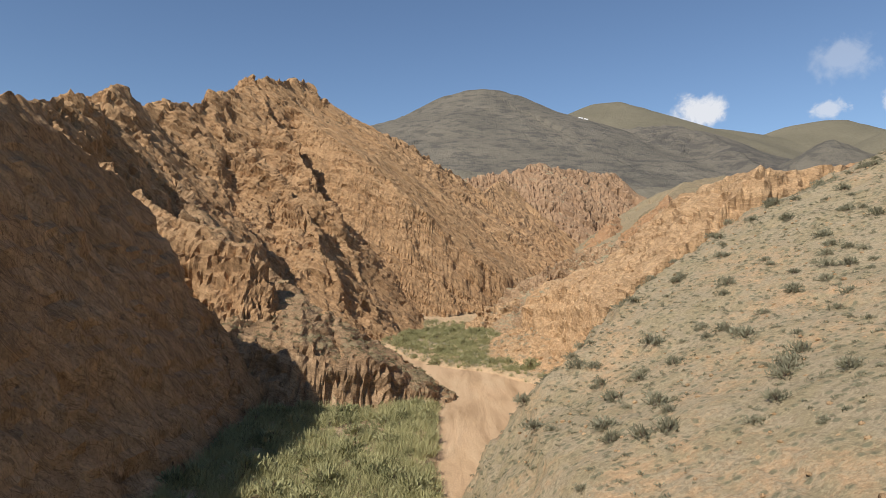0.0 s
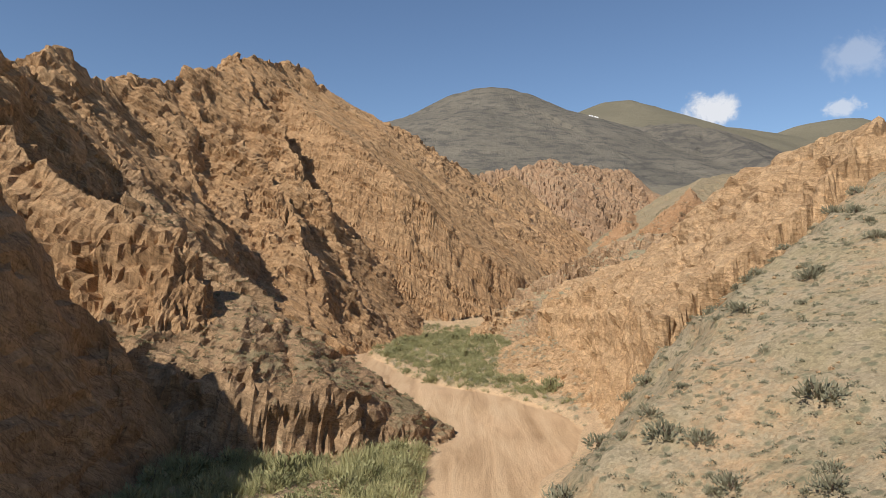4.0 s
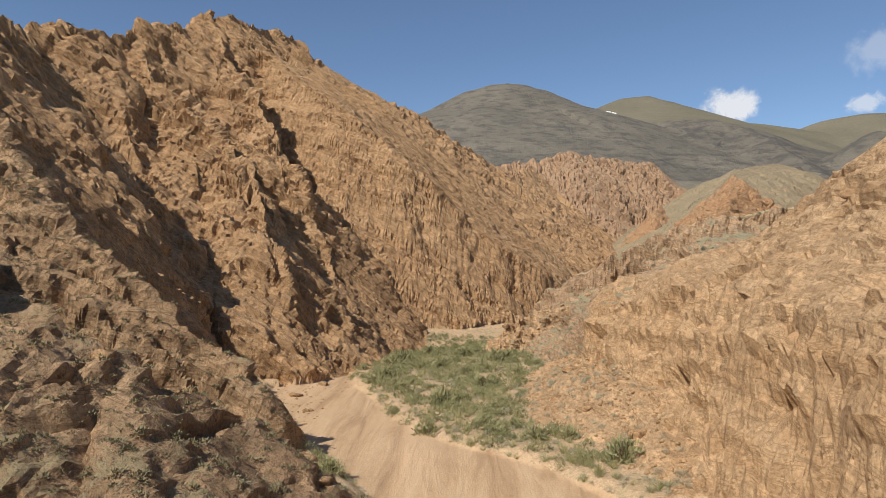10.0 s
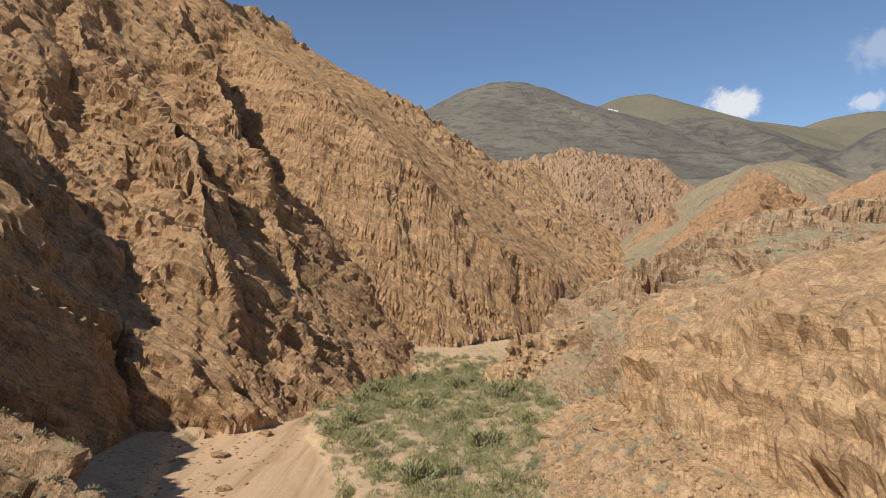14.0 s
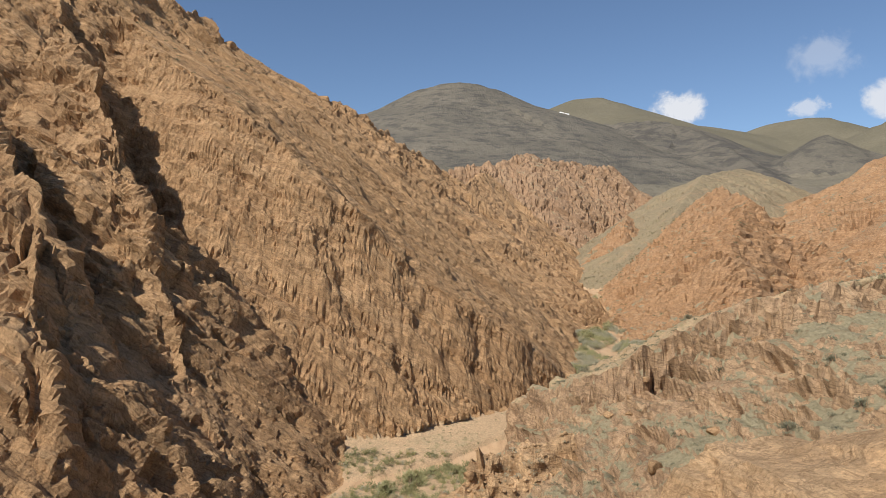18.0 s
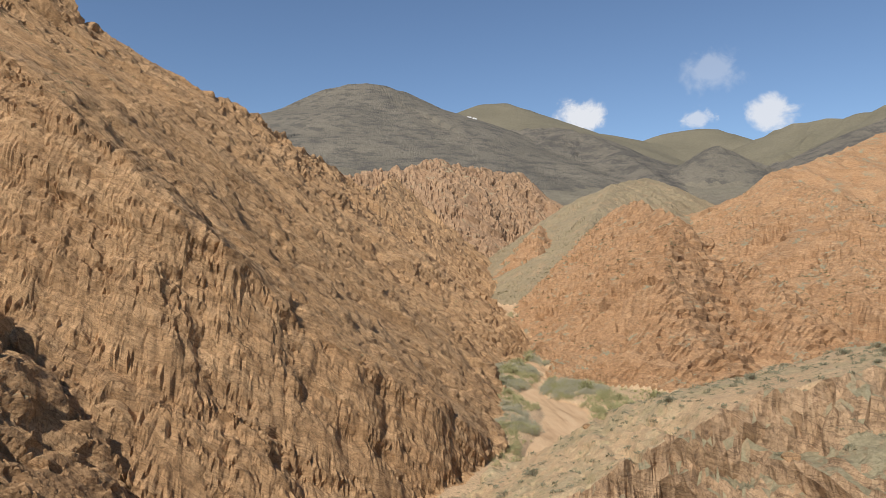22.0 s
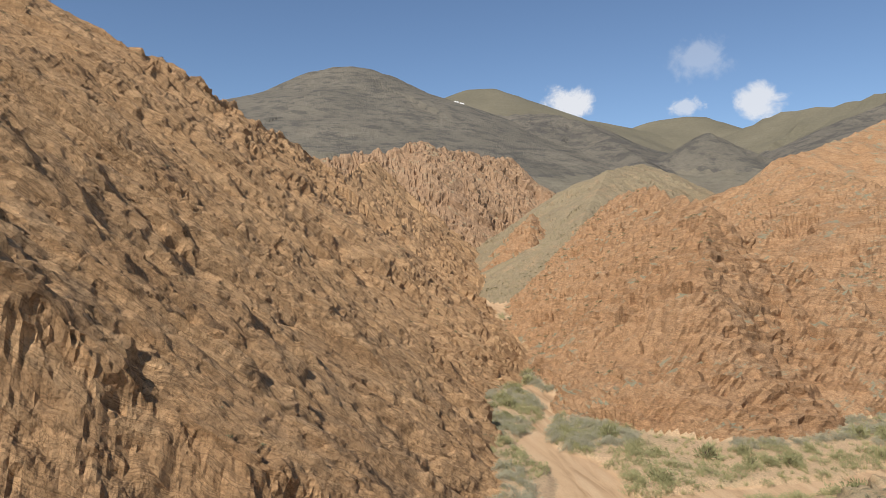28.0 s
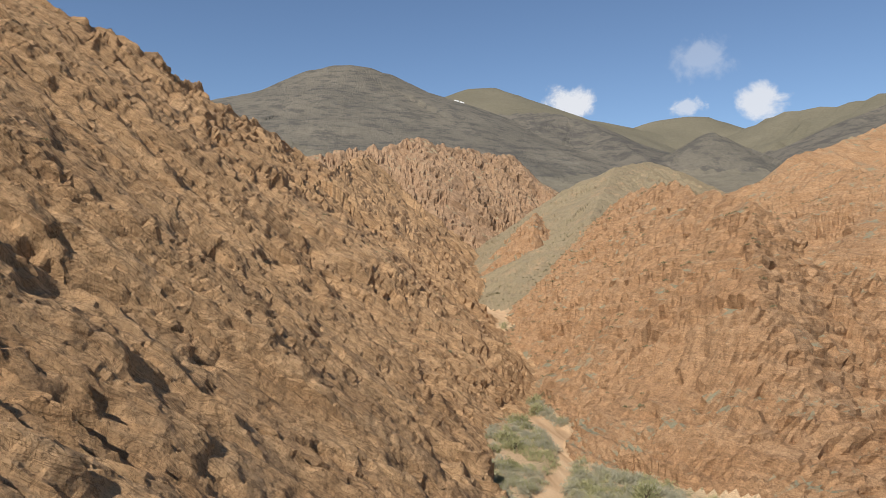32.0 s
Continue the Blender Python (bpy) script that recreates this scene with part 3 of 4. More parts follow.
def layers(u, seed):
    """Hard and soft beds: each stands out or back by its own amount, with sharp edges."""
    i = np.floor(u).astype(np.int64)
    t = np.clip((u - i - 0.8) / 0.2, 0, 1)
    z = np.zeros_like(i)
    return hash3(i, z, z, seed) * (1 - t) + hash3(i + 1, z, z, seed) * t - 0.5


def saw(u, seed, edge=0.16):
    """Ledges: each bed leans out towards its upper edge and breaks off there, by its own amount."""
    i = np.floor(u).astype(np.int32)
    t = u - i
    z = np.zeros_like(i)
    return (0.12 + 1.5 * hash3(i, z, z, seed) ** 3) * (np.minimum(t, (1 - t) / edge * (1 - edge)) - 0.45)


def grooved(k, w, scale, stretch, seed):
    """Rounded runs with sharp grooves between them down the fall of the slope, in four directions laid together."""
    v = 0
    for a in range(4):
        c, s = math.cos(a * math.pi / 4), math.sin(a * math.pi / 4)
        m = w[a] > 0.02
        n = np.zeros(len(k[0]), np.float32)
        u, d = c * k[0][m] + s * k[1][m], s * k[0][m] - c * k[1][m] + k[2][m]
        n[m] = np.abs(2 * vnoise(u / scale + 0.5 * k[3][m], d / scale / stretch, u * 0, seed + a) - 1)
        v = v + w[a] * n
    return v - 0.45


patchy = np.clip(2.4 * fbm(GX / 26, GY / 26, GZ / 26, 3, 203) - 0.45, 0.2, 1)


def blocks(x, y, z, seed):
    """How near the joint between two blocks of broken rock is, and each block's own offset."""
    xi, yi, zi = (np.floor(v).astype(np.int64) for v in (x, y, z))
    f1, f2, own = np.full(x.shape, 9.0), np.full(x.shape, 9.0), np.zeros(x.shape)
    for a in (-1, 0, 1):
        for b in (-1, 0, 1):
            for c in (-1, 0, 1):
                i, j, k = xi + a, yi + b, zi + c
                r = hash3(i, j, k, seed)
                d = np.sqrt((i + r - x) ** 2 + (j + hash3(i, j, k, seed + 1) - y) ** 2 + (k + hash3(i, j, k, seed + 2) - z) ** 2)
                nearer = d < f1
                f2 = np.where(nearer, f1, np.minimum(f2, d))
                own = np.where(nearer, r, own)
                f1 = np.minimum(f1, d)
    return np.clip((f2 - f1) / 0.22, 0, 1), own - 0.5


near = (steep > 0.05) & (GX > -120) & (GX < 300) & (GY > -20) & (GY < 860) & ~np.isin(LABEL, [0, 1])
push = np.zeros(GX.shape, np.float32)
bx, by, bz, bb, wp, pt = (v[near].astype(np.float32) for v in (GX, GY, GZ, bedc, warp, patchy))
tl, lab = TILTED[near], LABEL[near]
on = lambda *names: np.isin(lab, [NAMES.index(n) for n in names])
far = np.clip(np.hypot(bx - 8, by - 150) / 170, 1, 4)
turn = np.arctan2(-zx[near], zy[near])
lobes = [np.clip(np.cos(turn - a * math.pi / 4) ** 2 * 2 - 1, 0, 1) ** 2 + 1e-3 for a in range(4)]
lobes = [v / sum(lobes) for v in lobes]
k4 = (bx, by, bz, wp)
tall = np.clip((np.hypot(zx, zy)[near] - 0.75) / 0.7, np.where(tl, 0.7, 0.25), 1)
streaks = np.clip(3.2 * fbm(bx / 9, by / 9, bz / 9, 2, 253) - 1.1, 0.15, 1.3)
runs = 1.25 * grooved(k4, lobes, 6.5, 5.0, 251) + streaks * (0.6 * grooved(k4, lobes, 2.4, 6.0, 261) + 0.34 * grooved(k4, lobes, 1.0, 6.0, 271) * (far < 1.6))
ledge = pt * np.where(on("slab"), 1.9, np.where(tl, 3.4, 1.3)) * layers(bb / 8.0 + 0.25 * wp, 205) + np.where(tl, 1.3, 1.1) * saw(bb / 2.3 + 0.45 * wp, 206) + 0.6 * saw(bb / 0.9 + 1.1 * wp, 207) * (far < 1.8)
bo = np.where(tl, -0.45 * bx + 0.86 * by - 0.24 * bz, bx)
bt = np.where(tl, 0.77 * bx + 0.24 * by - 0.59 * bz, by)
crags = np.zeros(len(bx), np.float32)
m = far < 3.9
joint, own = blocks(bt[m] / 6.5, bo[m] / 3.0, bb[m] / 1.5 + 0.5 * wp[m], 231)
crags[m] = np.where(own > 0.36, -1.5 * joint, np.where(own < -0.36, 0.7 * joint, 0.25 * own))
m = far < 2.0
joint, own = blocks(bt[m] / 2.1, bo[m] / 1.1, bb[m] / 0.62 + 0.6 * wp[m], 241)
crags[m] += np.where(own > 0.34, -0.75 * joint, np.where(own < -0.36, 0.4 * joint, 0.16 * own))
crumb = fbm(bx / 2.6, by / 2.6, bz / 2.6, 3, 211, 0.65) - 0.5
rough = fbm(bx / 0.9, by / 0.9, bz / 0.9, 2, 219, 0.7) - 0.5
hollow = -np.clip(fbm(bx / 5, by / 5, bz / 6, 3, 215) - 0.57, 0, 1) * 11
crag = ridged(bx / 15 + wp * 0.3, by / 15, bz / 22, 4, 221) - 0.6
calm = on("left_cliff")
relief = tall * runs * np.where(calm, 1.0, np.where(on("right_cliff", "slab"), 0.5, 0.85)) + ledge * np.where(calm, 0.4, np.where(on("right_cliff"), 0.75, np.where(on("slab"), 1.35, 1.15))) + crags * np.where(calm, 0.35, np.where(on("right_cliff", "slab"), 0.5, 0.8)) + 0.45 * crumb + 0.34 * rough + np.where(calm, 0.4, 0.9) * crag + np.where(on("slab"), 0.5, np.where(tl | on("right_cliff", "tower"), 0.7, 0.45)) * hollow
relief *= np.where(on("scrub_slope"), 0.35, np.where(on("talus"), 0.6, np.where(on("butte", "butte_shoulder", "right_ridge", "red_knoll", "terrace_rim"), 0.95, np.where(on("far_cliff"), 1.5, 1.0))))
relief *= np.where(on("slab"), np.clip(1.5 / np.hypot(zx, zy)[near].clip(0.1), 0.4, 1), 1.0)
push[near] = steep[near] * relief
PX, PY, PZ = GX - zx * nl * push, GY - zy * nl * push, GZ + nl * push

LAND = {
    "riverbed": ("riverbed", "dry sandy riverbed with faint flood channels", M_BED),
    "valley_floor": ("valley_floor", "sandy valley floor beside the dry river", M_FLOOR),
    "main_ridge": ("rock_ridge", "tall ochre ridge of tilted, eroded rock beds", M_WALL),
    "left_cliff": ("cliff", "sheer red-brown cliff standing in shade", M_WALL),
    "tower": ("rock_tower", "ochre rock tower leaning against the ridge", M_WALL),
    "nose": ("spur", "rocky spur with a scrub-covered back", M_SPUR),
    "back_rib": ("rock_rib", "ochre rib with scrub on its back behind the spur", M_SPUR),
    "rib": ("rock_rib", "jagged ochre rib running down the big ridge", M_WALL),
    "slab": ("rock_wall", "great tilted slab of ochre beds with a fluted face", M_WALL),
    "second_rib": ("rock_rib", "steep ochre rib with shaded gullies", M_WALL),
    "scrub_slope": ("hillside", "stony hillside dotted with grey-green shrubs", M_SLOPE),
    "right_cliff": ("cliff", "buff sandstone cliff with fluted face and rubble foot", M_BUFF),
    "terrace": ("terrace", "flat scrubby river terrace above the bed", M_TERR),
    "terrace_rim": ("terrace_rim", "crumbling fluted earth rim below the terrace", M_RIM),
    "talus": ("rubble_slope", "rubble slope with low plants below the cliff", M_BUFF),
    "buttress": ("buttress", "small buff sandstone buttress above the river", M_BUFF),
    "butte": ("butte", "broad orange-red butte with layered flanks", M_RED),
    "butte_shoulder": ("butte_shoulder", "orange-red shoulder falling from the butte", M_RED),
    "right_ridge": ("red_ridge", "long smooth red ridge with scrub patches", M_RED),
    "red_knoll": ("red_knoll", "small red knoll below the grey spur", M_RED),
    "far_cliff": ("far_cliff", "serrated red cliffs at the valley's head", M_FAR),
    "far_rib": ("far_rib", "red rock rib with a deep shaded side", M_FAR),
    "far_buttress": ("far_buttress", "red rock buttress at the valley's head", M_FAR),
    "grey_spur": ("grey_spur", "grey-green scrub spur between red rocks", M_GREY),
    "foothill": ("foothill", "wide scrubby foothill apron below the mountains", M_APRON),
    "mountain": ("mountain", "dark rounded mountain with thin scrub", M_MOUNT),
    "second_mountain": ("mountain", "olive-brown mountain with a smooth summit", M_OLIVE),
    "third_mountain": ("mountain", "long bare mountain on the horizon", M_OLIVE),
    "pyramid_hill": ("hill", "pointed grey-green hill below the mountains", M_MOUNT),
    "dark_hill": ("hill", "dark rocky hill below the mountains", M_CRAG),
    "dark_spur": ("hill", "dark rocky spur of the mountain", M_CRAG),
    "side_mountain": ("hill", "smooth olive mountain flank", M_OLIVE),
}
SMOOTH = ("riverbed", "valley_floor", "terrace", "scrub_slope", "foothill", "mountain", "second_mountain", "third_mountain")
nx = GX.shape[1]
cell = LABEL[:-1, :-1]
for li, key in enumerate(NAMES):
    jj, ii = np.nonzero(cell == li)
    if len(jj) == 0:
        continue
    a = jj * nx + ii
    quads = np.stack([a, a + 1, a + nx + 1, a + nx], 1)
    used, idx = np.unique(quads, return_inverse=True)
    me = bpy.data.meshes.new(LAND[key][0])
    me.vertices.add(len(used))
    me.vertices.foreach_set("co", np.stack([PX.ravel()[used], PY.ravel()[used], PZ.ravel()[used]], 1).astype(np.float32).ravel())
    me.loops.add(len(quads) * 4)
    me.loops.foreach_set("vertex_index", idx.reshape(-1).astype(np.int32))
    me.polygons.add(len(quads))
    me.polygons.foreach_set("loop_start", np.arange(0, len(quads) * 4, 4, dtype=np.int32))
    me.polygons.foreach_set("use_smooth", np.full(len(quads), key in SMOOTH))
    me.update(calc_edges=True)
    me.materials.append(LAND[key][2])
    tagged(new(LAND[key][0], me), LAND[key][1], LAND[key][0].replace("_", " "), kind="structure")

# ---------------------------------------------------------------- plants and stones
rng = np.random.default_rng(5)


def leaf_material(name, a, b):
    k = Mat(name, 0.8)
    r = k.t.nodes.new("ShaderNodeNewGeometry").outputs["Random Per Island"]
    o = k.t.nodes.new("ShaderNodeObjectInfo").outputs["Random"]
    col = k.mix(k.math("MULTIPLY", k.math("ADD", r, o), 0.5), a, b)
    col = k.mix(k.step(k.noise(0.35, 3), 0.35, 0.65), col, k.mix(0.5, col, b))
    return k.done(col)


L_SAGE = leaf_material("sage_leaves", (0.21, 0.20, 0.13), (0.40, 0.37, 0.26))
L_DRY = leaf_material("dry_scrub_leaves", (0.13, 0.115, 0.062), (0.27, 0.232, 0.13))
L_SHRUB = leaf_material("shrub_leaves", (0.125, 0.12, 0.075), (0.27, 0.25, 0.165))
L_GREEN = leaf_material("green_leaves", (0.15, 0.155, 0.065), (0.36, 0.335, 0.17))
L_GRASS = leaf_material("dry_grass", (0.20, 0.20, 0.08), (0.44, 0.40, 0.20))
L_WOOD = leaf_material("twig_wood", (0.10, 0.07, 0.05), (0.18, 0.13, 0.09))


def sprays(n, radius, height, blade, width, lift, seed):
    """Vertices and quads of n leafy blades that fan out from a bush's middle."""
    r = np.random.default_rng(seed)
    az, el = r.uniform(0, 2 * np.pi, n), np.arcsin(r.uniform(lift, 1, n))
    d = np.stack([np.cos(az) * np.cos(el), np.sin(az) * np.cos(el), np.sin(el)], 1)
    lump = 0.75 + 0.35 * np.sin(az * 3 + seed) * np.cos(el)
    c = d * (np.array([radius, radius, height]) * (r.uniform(0.35, 1.0, n) ** 0.6 * lump)[:, None])
    up = d + r.normal(0, 0.45, (n, 3)) + np.array([0, 0, 0.5])
    up /= np.linalg.norm(up, axis=1)[:, None]
    side = np.cross(up, r.normal(0, 1, (n, 3)))
    side /= np.linalg.norm(side, axis=1)[:, None]
    ln, wd = blade * r.uniform(0.6, 1.3, n)[:, None], width * r.uniform(0.6, 1.3, n)[:, None]
    v = np.stack([c - side * wd, c + side * wd, c + up * ln + side * wd * 0.35, c + up * ln - side * wd * 0.35], 1).reshape(-1, 3)
    v[:, 2] = np.maximum(v[:, 2], 0.01)
    return v, np.arange(4 * n).reshape(-1, 4)


def mesh_of(name, v, q, material):
    me = bpy.data.meshes.new(name)
    me.vertices.add(len(v))
    me.vertices.foreach_set("co", np.asarray(v, np.float32).ravel())
    k = q.shape[1]
    me.loops.add(q.size)
    me.loops.foreach_set("vertex_index", q.astype(np.int32).ravel())
    me.polygons.add(len(q))
    me.polygons.foreach_set("loop_start", np.arange(0, q.size, k, dtype=np.int32))
    me.update(calc_edges=True)
    me.materials.append(material)
    return me


UP = nl


def where(key, x0, x1, y0, y1, up=0.0, patch=None):
    """Grid places of a landform within a stretch of the plan, flat enough for plants to stand."""
    m = np.isin(LABEL, [NAMES.index(n) for n in key.split()]) & (GX > x0) & (GX < x1) & (GY > y0) & (GY < y1) & (UP > up)
    if patch:
        m &= fbm(GX / patch[0], GY / patch[0], GX * 0, 3, 301) > patch[1]
    j, i = np.nonzero(m)
    # even chance by ground area
    wgt = np.interp(GX[j, i], xs, np.gradient(xs)) * np.interp(GY[j, i], ys, np.gradient(ys))
    return j, i, wgt / wgt.sum() if len(j) else wgt


def pick(n, *a, **k):
    j, i, w = where(*a, **k)
    if len(j) == 0:
        return np.zeros((0, 3))
    s = rng.choice(len(j), n, p=w)
    j, i = j[s], i[s]
    return np.stack([PX[j, i] + rng.uniform(-0.2, 0.2, n), PY[j, i] + rng.uniform(-0.2, 0.2, n), PZ[j, i] - 0.05], 1)


def strew(name, label, category, material, places, shapes, size):
    """Many plants or stones as one mesh of real geometry."""
    vs, qs, n = [], [], 0
    for p in places:
        v, q = shapes[rng.integers(len(shapes))]
        a, sc = rng.uniform(0, 2 * np.pi), rng.uniform(*size)
        ca, sa = math.cos(a), math.sin(a)
        w = v * sc * np.array([1, 1, rng.uniform(0.8, 1.2)])
        vs.append(np.stack([w[:, 0] * ca - w[:, 1] * sa, w[:, 0] * sa + w[:, 1] * ca, w[:, 2]], 1) + p)
        qs.append(q + n)
        n += len(v)
    if vs:
        tagged(new(name, mesh_of(name, np.concatenate(vs), np.concatenate(qs), material)), label, category, kind="stuff")


HUMP = [sprays(34, 1.0, 0.6, 0.30, 0.12, 0.0, 480 + i) for i in range(5)]
BUSHY = [sprays(300, 1.0, 0.95, 0.11, 0.036, -0.1, 440 + i) for i in range(5)]
TUFT = [sprays(44, 0.4, 0.25, 0.8, 0.018, 0.55, 460 + i) for i in range(5)]

strew("hillside_scrub", "low grey-green scrub on a stony hillside", "scrub", L_SHRUB, pick(7000, "scrub_slope", 2, 62, 14, 98, patch=(12, 0.40)), HUMP, (0.10, 0.30))
strew("terrace_scrub", "low grey-green scrub over the terrace", "scrub", L_SHRUB, pick(2600, "terrace terrace_rim", 12, 130, 140, 262, 0.78), HUMP, (0.15, 0.5))
strew("spur_scrub", "low scrub on the back of a rocky spur", "scrub", L_DRY, pick(2600, "nose back_rib", -50, 0, 60, 180, 0.6), HUMP, (0.12, 0.42))
strew("wall_scrub", "scattered scrub on ledges of the ridge", "scrub", L_DRY, pick(700, "main_ridge second_rib rib back_rib slab", -90, 60, 110, 360, 0.78), HUMP, (0.25, 0.6))
strew("butte_scrub", "scattered scrub on the red butte", "scrub", L_DRY, pick(2500, "butte butte_shoulder grey_spur right_ridge", 60, 330, 270, 560, 0.72, patch=(40, 0.5)), HUMP, (0.4, 0.9))
strew("valley_bushes", "dense green bushes beside the dry river", "bushes", L_GREEN, pick(640, "valley_floor", -16, 24, 116, 204), BUSHY, (0.5, 1.35))
strew("valley_sage", "grey-green low bushes on the valley floor", "bushes", L_SAGE, pick(900, "valley_floor buttress talus", -12, 32, 100, 205), BUSHY, (0.25, 0.7))
strew("valley_grass", "yellow-green grass among the bushes", "grass", L_GRASS, pick(900, "valley_floor", -12, 24, 110, 204), TUFT, (0.4, 1.0))
strew("gorge_bushes", "green bushes in the narrow gorge", "bushes", L_GREEN, pick(750, "valley_floor", 20, 150, 228, 420, patch=(14, 0.44)), BUSHY, (0.6, 1.7))
strew("gorge_grass", "dry grass at the foot of the butte", "grass", L_GRASS, pick(900, "valley_floor", 34, 160, 235, 330), TUFT, (0.4, 0.9))
strew("gorge_sage", "grey-green low bushes at the foot of the butte", "bushes", L_SAGE, pick(1500, "valley_floor", 34, 160, 240, 340, patch=(18, 0.44)), BUSHY, (0.5, 1.5))
strew("tall_grass", "tall yellow-green grass at the cliff foot", "grass", L_GRASS, pick(1700, "valley_floor", -30, 4, 25, 98, patch=(9, 0.40)), TUFT, (0.6, 1.5))
strew("cliff_foot_bushes", "green bushes in the grass at the cliff foot", "bushes", L_GREEN, pick(480, "valley_floor", -30, 4, 25, 98), BUSHY, (0.4, 1.3))


def ground_point(x, y):
    """The place of the relief nearest to x, y."""
    i0, j0 = int(np.searchsorted(xs, x)), int(np.searchsorted(ys, y))
    sl = np.s_[max(j0 - 6, 0):j0 + 7, max(i0 - 6, 0):i0 + 7]
    d = np.hypot(PX[sl] - x, PY[sl] - y)
    j, i = np.unravel_index(d.argmin(), d.shape)
    return Vector((float(PX[sl][j, i]), float(PY[sl][j, i]), float(PZ[sl][j, i])))


def part(name, me, parent, label=""):
    ob = new(name, me)
    ob.parent = parent
    return tagged(ob, label)


def stems(n, height, thick, seed):
    """Thin forked twigs of a bush, three-sided."""
    r = np.random.default_rng(seed)
    v, q = [], []
    for _ in range(n):
        a, lean = r.uniform(0, 6.28), r.uniform(0.2, 0.8)
        top = np.array([math.cos(a) * lean, math.sin(a) * lean, 1]) * height * r.uniform(0.6, 0.95)
        b = len(v)
        for p, w in ((np.zeros(3), thick), (top, thick * 0.4)):
            for k in range(3):
                v.append(p + w * np.array([math.cos(k * 2.1), math.sin(k * 2.1), 0]))
        q += [[b + k, b + (k + 1) % 3, b + 3 + (k + 1) % 3, b + 3 + k] for k in range(3)]
    return np.array(v), np.array(q)


def shrub(name, label, category, group, material, seed, leaves, height, blade):
    """One bush: a leafy crown over twigs, one metre in radius."""
    ob = tagged(new(name), label, category, group)
    v, q = sprays(leaves, 1.0, height, blade, 0.045, -0.05, seed)
    part("crown", mesh_of("crown", v, q, material), ob)
    v, q = stems(9, height * 0.8, 0.035, seed + 1)
    part("wood", mesh_of("wood", v, q, L_WOOD), ob, "thin brown twiggy base")
    return ob


def plant_out(protos, places, size):
    """Copies of the bushes at the places; the first stands for itself."""
    for n, p in enumerate(places):
        ob = protos[n] if n < len(protos) else copy_thing(protos[n % len(protos)], Matrix())
        sc = rng.uniform(*size)
        ob.matrix_basis = Matrix.Translation(Vector(p.tolist())) @ Matrix.Rotation(rng.uniform(0, 6.28), 4, "Z") @ Matrix.Diagonal((sc, sc, sc * rng.uniform(0.85, 1.15), 1))


SAGES = [shrub("shrub", "grey-green rounded shrub on the stony hillside", "shrub", "shrubs on the hillside", L_SHRUB, 500 + i, 280, 0.8, 0.22) for i in range(4)]
plant_out(SAGES, pick(210, "scrub_slope", 6, 55, 25, 95), (0.4, 1.05))
TERR = [shrub("shrub", "grey-green shrub on the river terrace", "shrub", "shrubs on the terrace", L_SHRUB, 520 + i, 280, 0.85, 0.22) for i in range(3)]
plant_out(TERR, pick(70, "terrace terrace_rim", 16, 110, 150, 250, 0.8), (0.5, 1.1))
GREENS = [shrub("bush", "olive-green bush beside the dry river", "bush", "bushes on the valley floor", L_GREEN, 540 + i, 440, 1.1, 0.2) for i in range(4)]
plant_out(GREENS, np.concatenate([pick(60, "valley_floor", -14, 24, 110, 200), pick(60, "valley_floor", -22, 4, 50, 102)]), (0.8, 1.9))
GORGE = [shrub("bush", "dark green bush in the narrow gorge", "bush", "bushes in the gorge", L_GREEN, 560 + i, 440, 1.1, 0.2) for i in range(3)]
plant_out(GORGE, pick(45, "valley_floor", 30, 140, 225, 400), (1.0, 2.2))


def stone(seed, flat=0.75, fine=1):
    """An angular, broken stone of about one metre."""
    bm = bmesh.new()
    bmesh.ops.create_icosphere(bm, subdivisions=fine, radius=0.5)
    r = np.random.default_rng(seed)
    cuts = r.normal(0, 1, (9, 3))
    cuts /= np.linalg.norm(cuts, axis=1)[:, None]
    deep = r.uniform(0.26, 0.42, 9)
    for v in bm.verts:
        p = np.array(v.co)
        for c, d in zip(cuts, deep):
            over = p @ c - d
            if over > 0:
                p = p - c * over
        v.co = p * np.array([1.2, 1.0, flat]) + r.normal(0, 0.012, 3)
    v = np.array([p.co[:] for p in bm.verts])
    q = np.array([[p.index for p in f.verts] for f in bm.faces])
    bm.free()
    return v, q


STONES = [stone(600 + i) for i in range(6)]
strew("hillside_stones", "scattered stones on the dry hillside", "stones", M_BUFF, pick(1500, "scrub_slope", 4, 55, 15, 95), STONES, (0.08, 0.4))
strew("rubble", "fallen stones on the rubble slope", "rubble", M_BUFF, pick(2200, "talus buttress", 8, 34, 100, 200), STONES, (0.10, 0.6))
strew("wall_foot_rubble", "fallen stones along the foot of the ridge", "rubble", M_WALL, pick(260, "riverbed valley_floor", -26, -14, 125, 200), STONES, (0.12, 0.6))
strew("bed_pebbles", "scattered stones on the dry riverbed", "stones", M_BUFF, pick(500, "riverbed", -25, 60, 40, 260), STONES, (0.05, 0.2))
STONE_MESH = [mesh_of("boulder", *stone(620 + n, 0.75, 3), M_WALL) for n in range(6)]
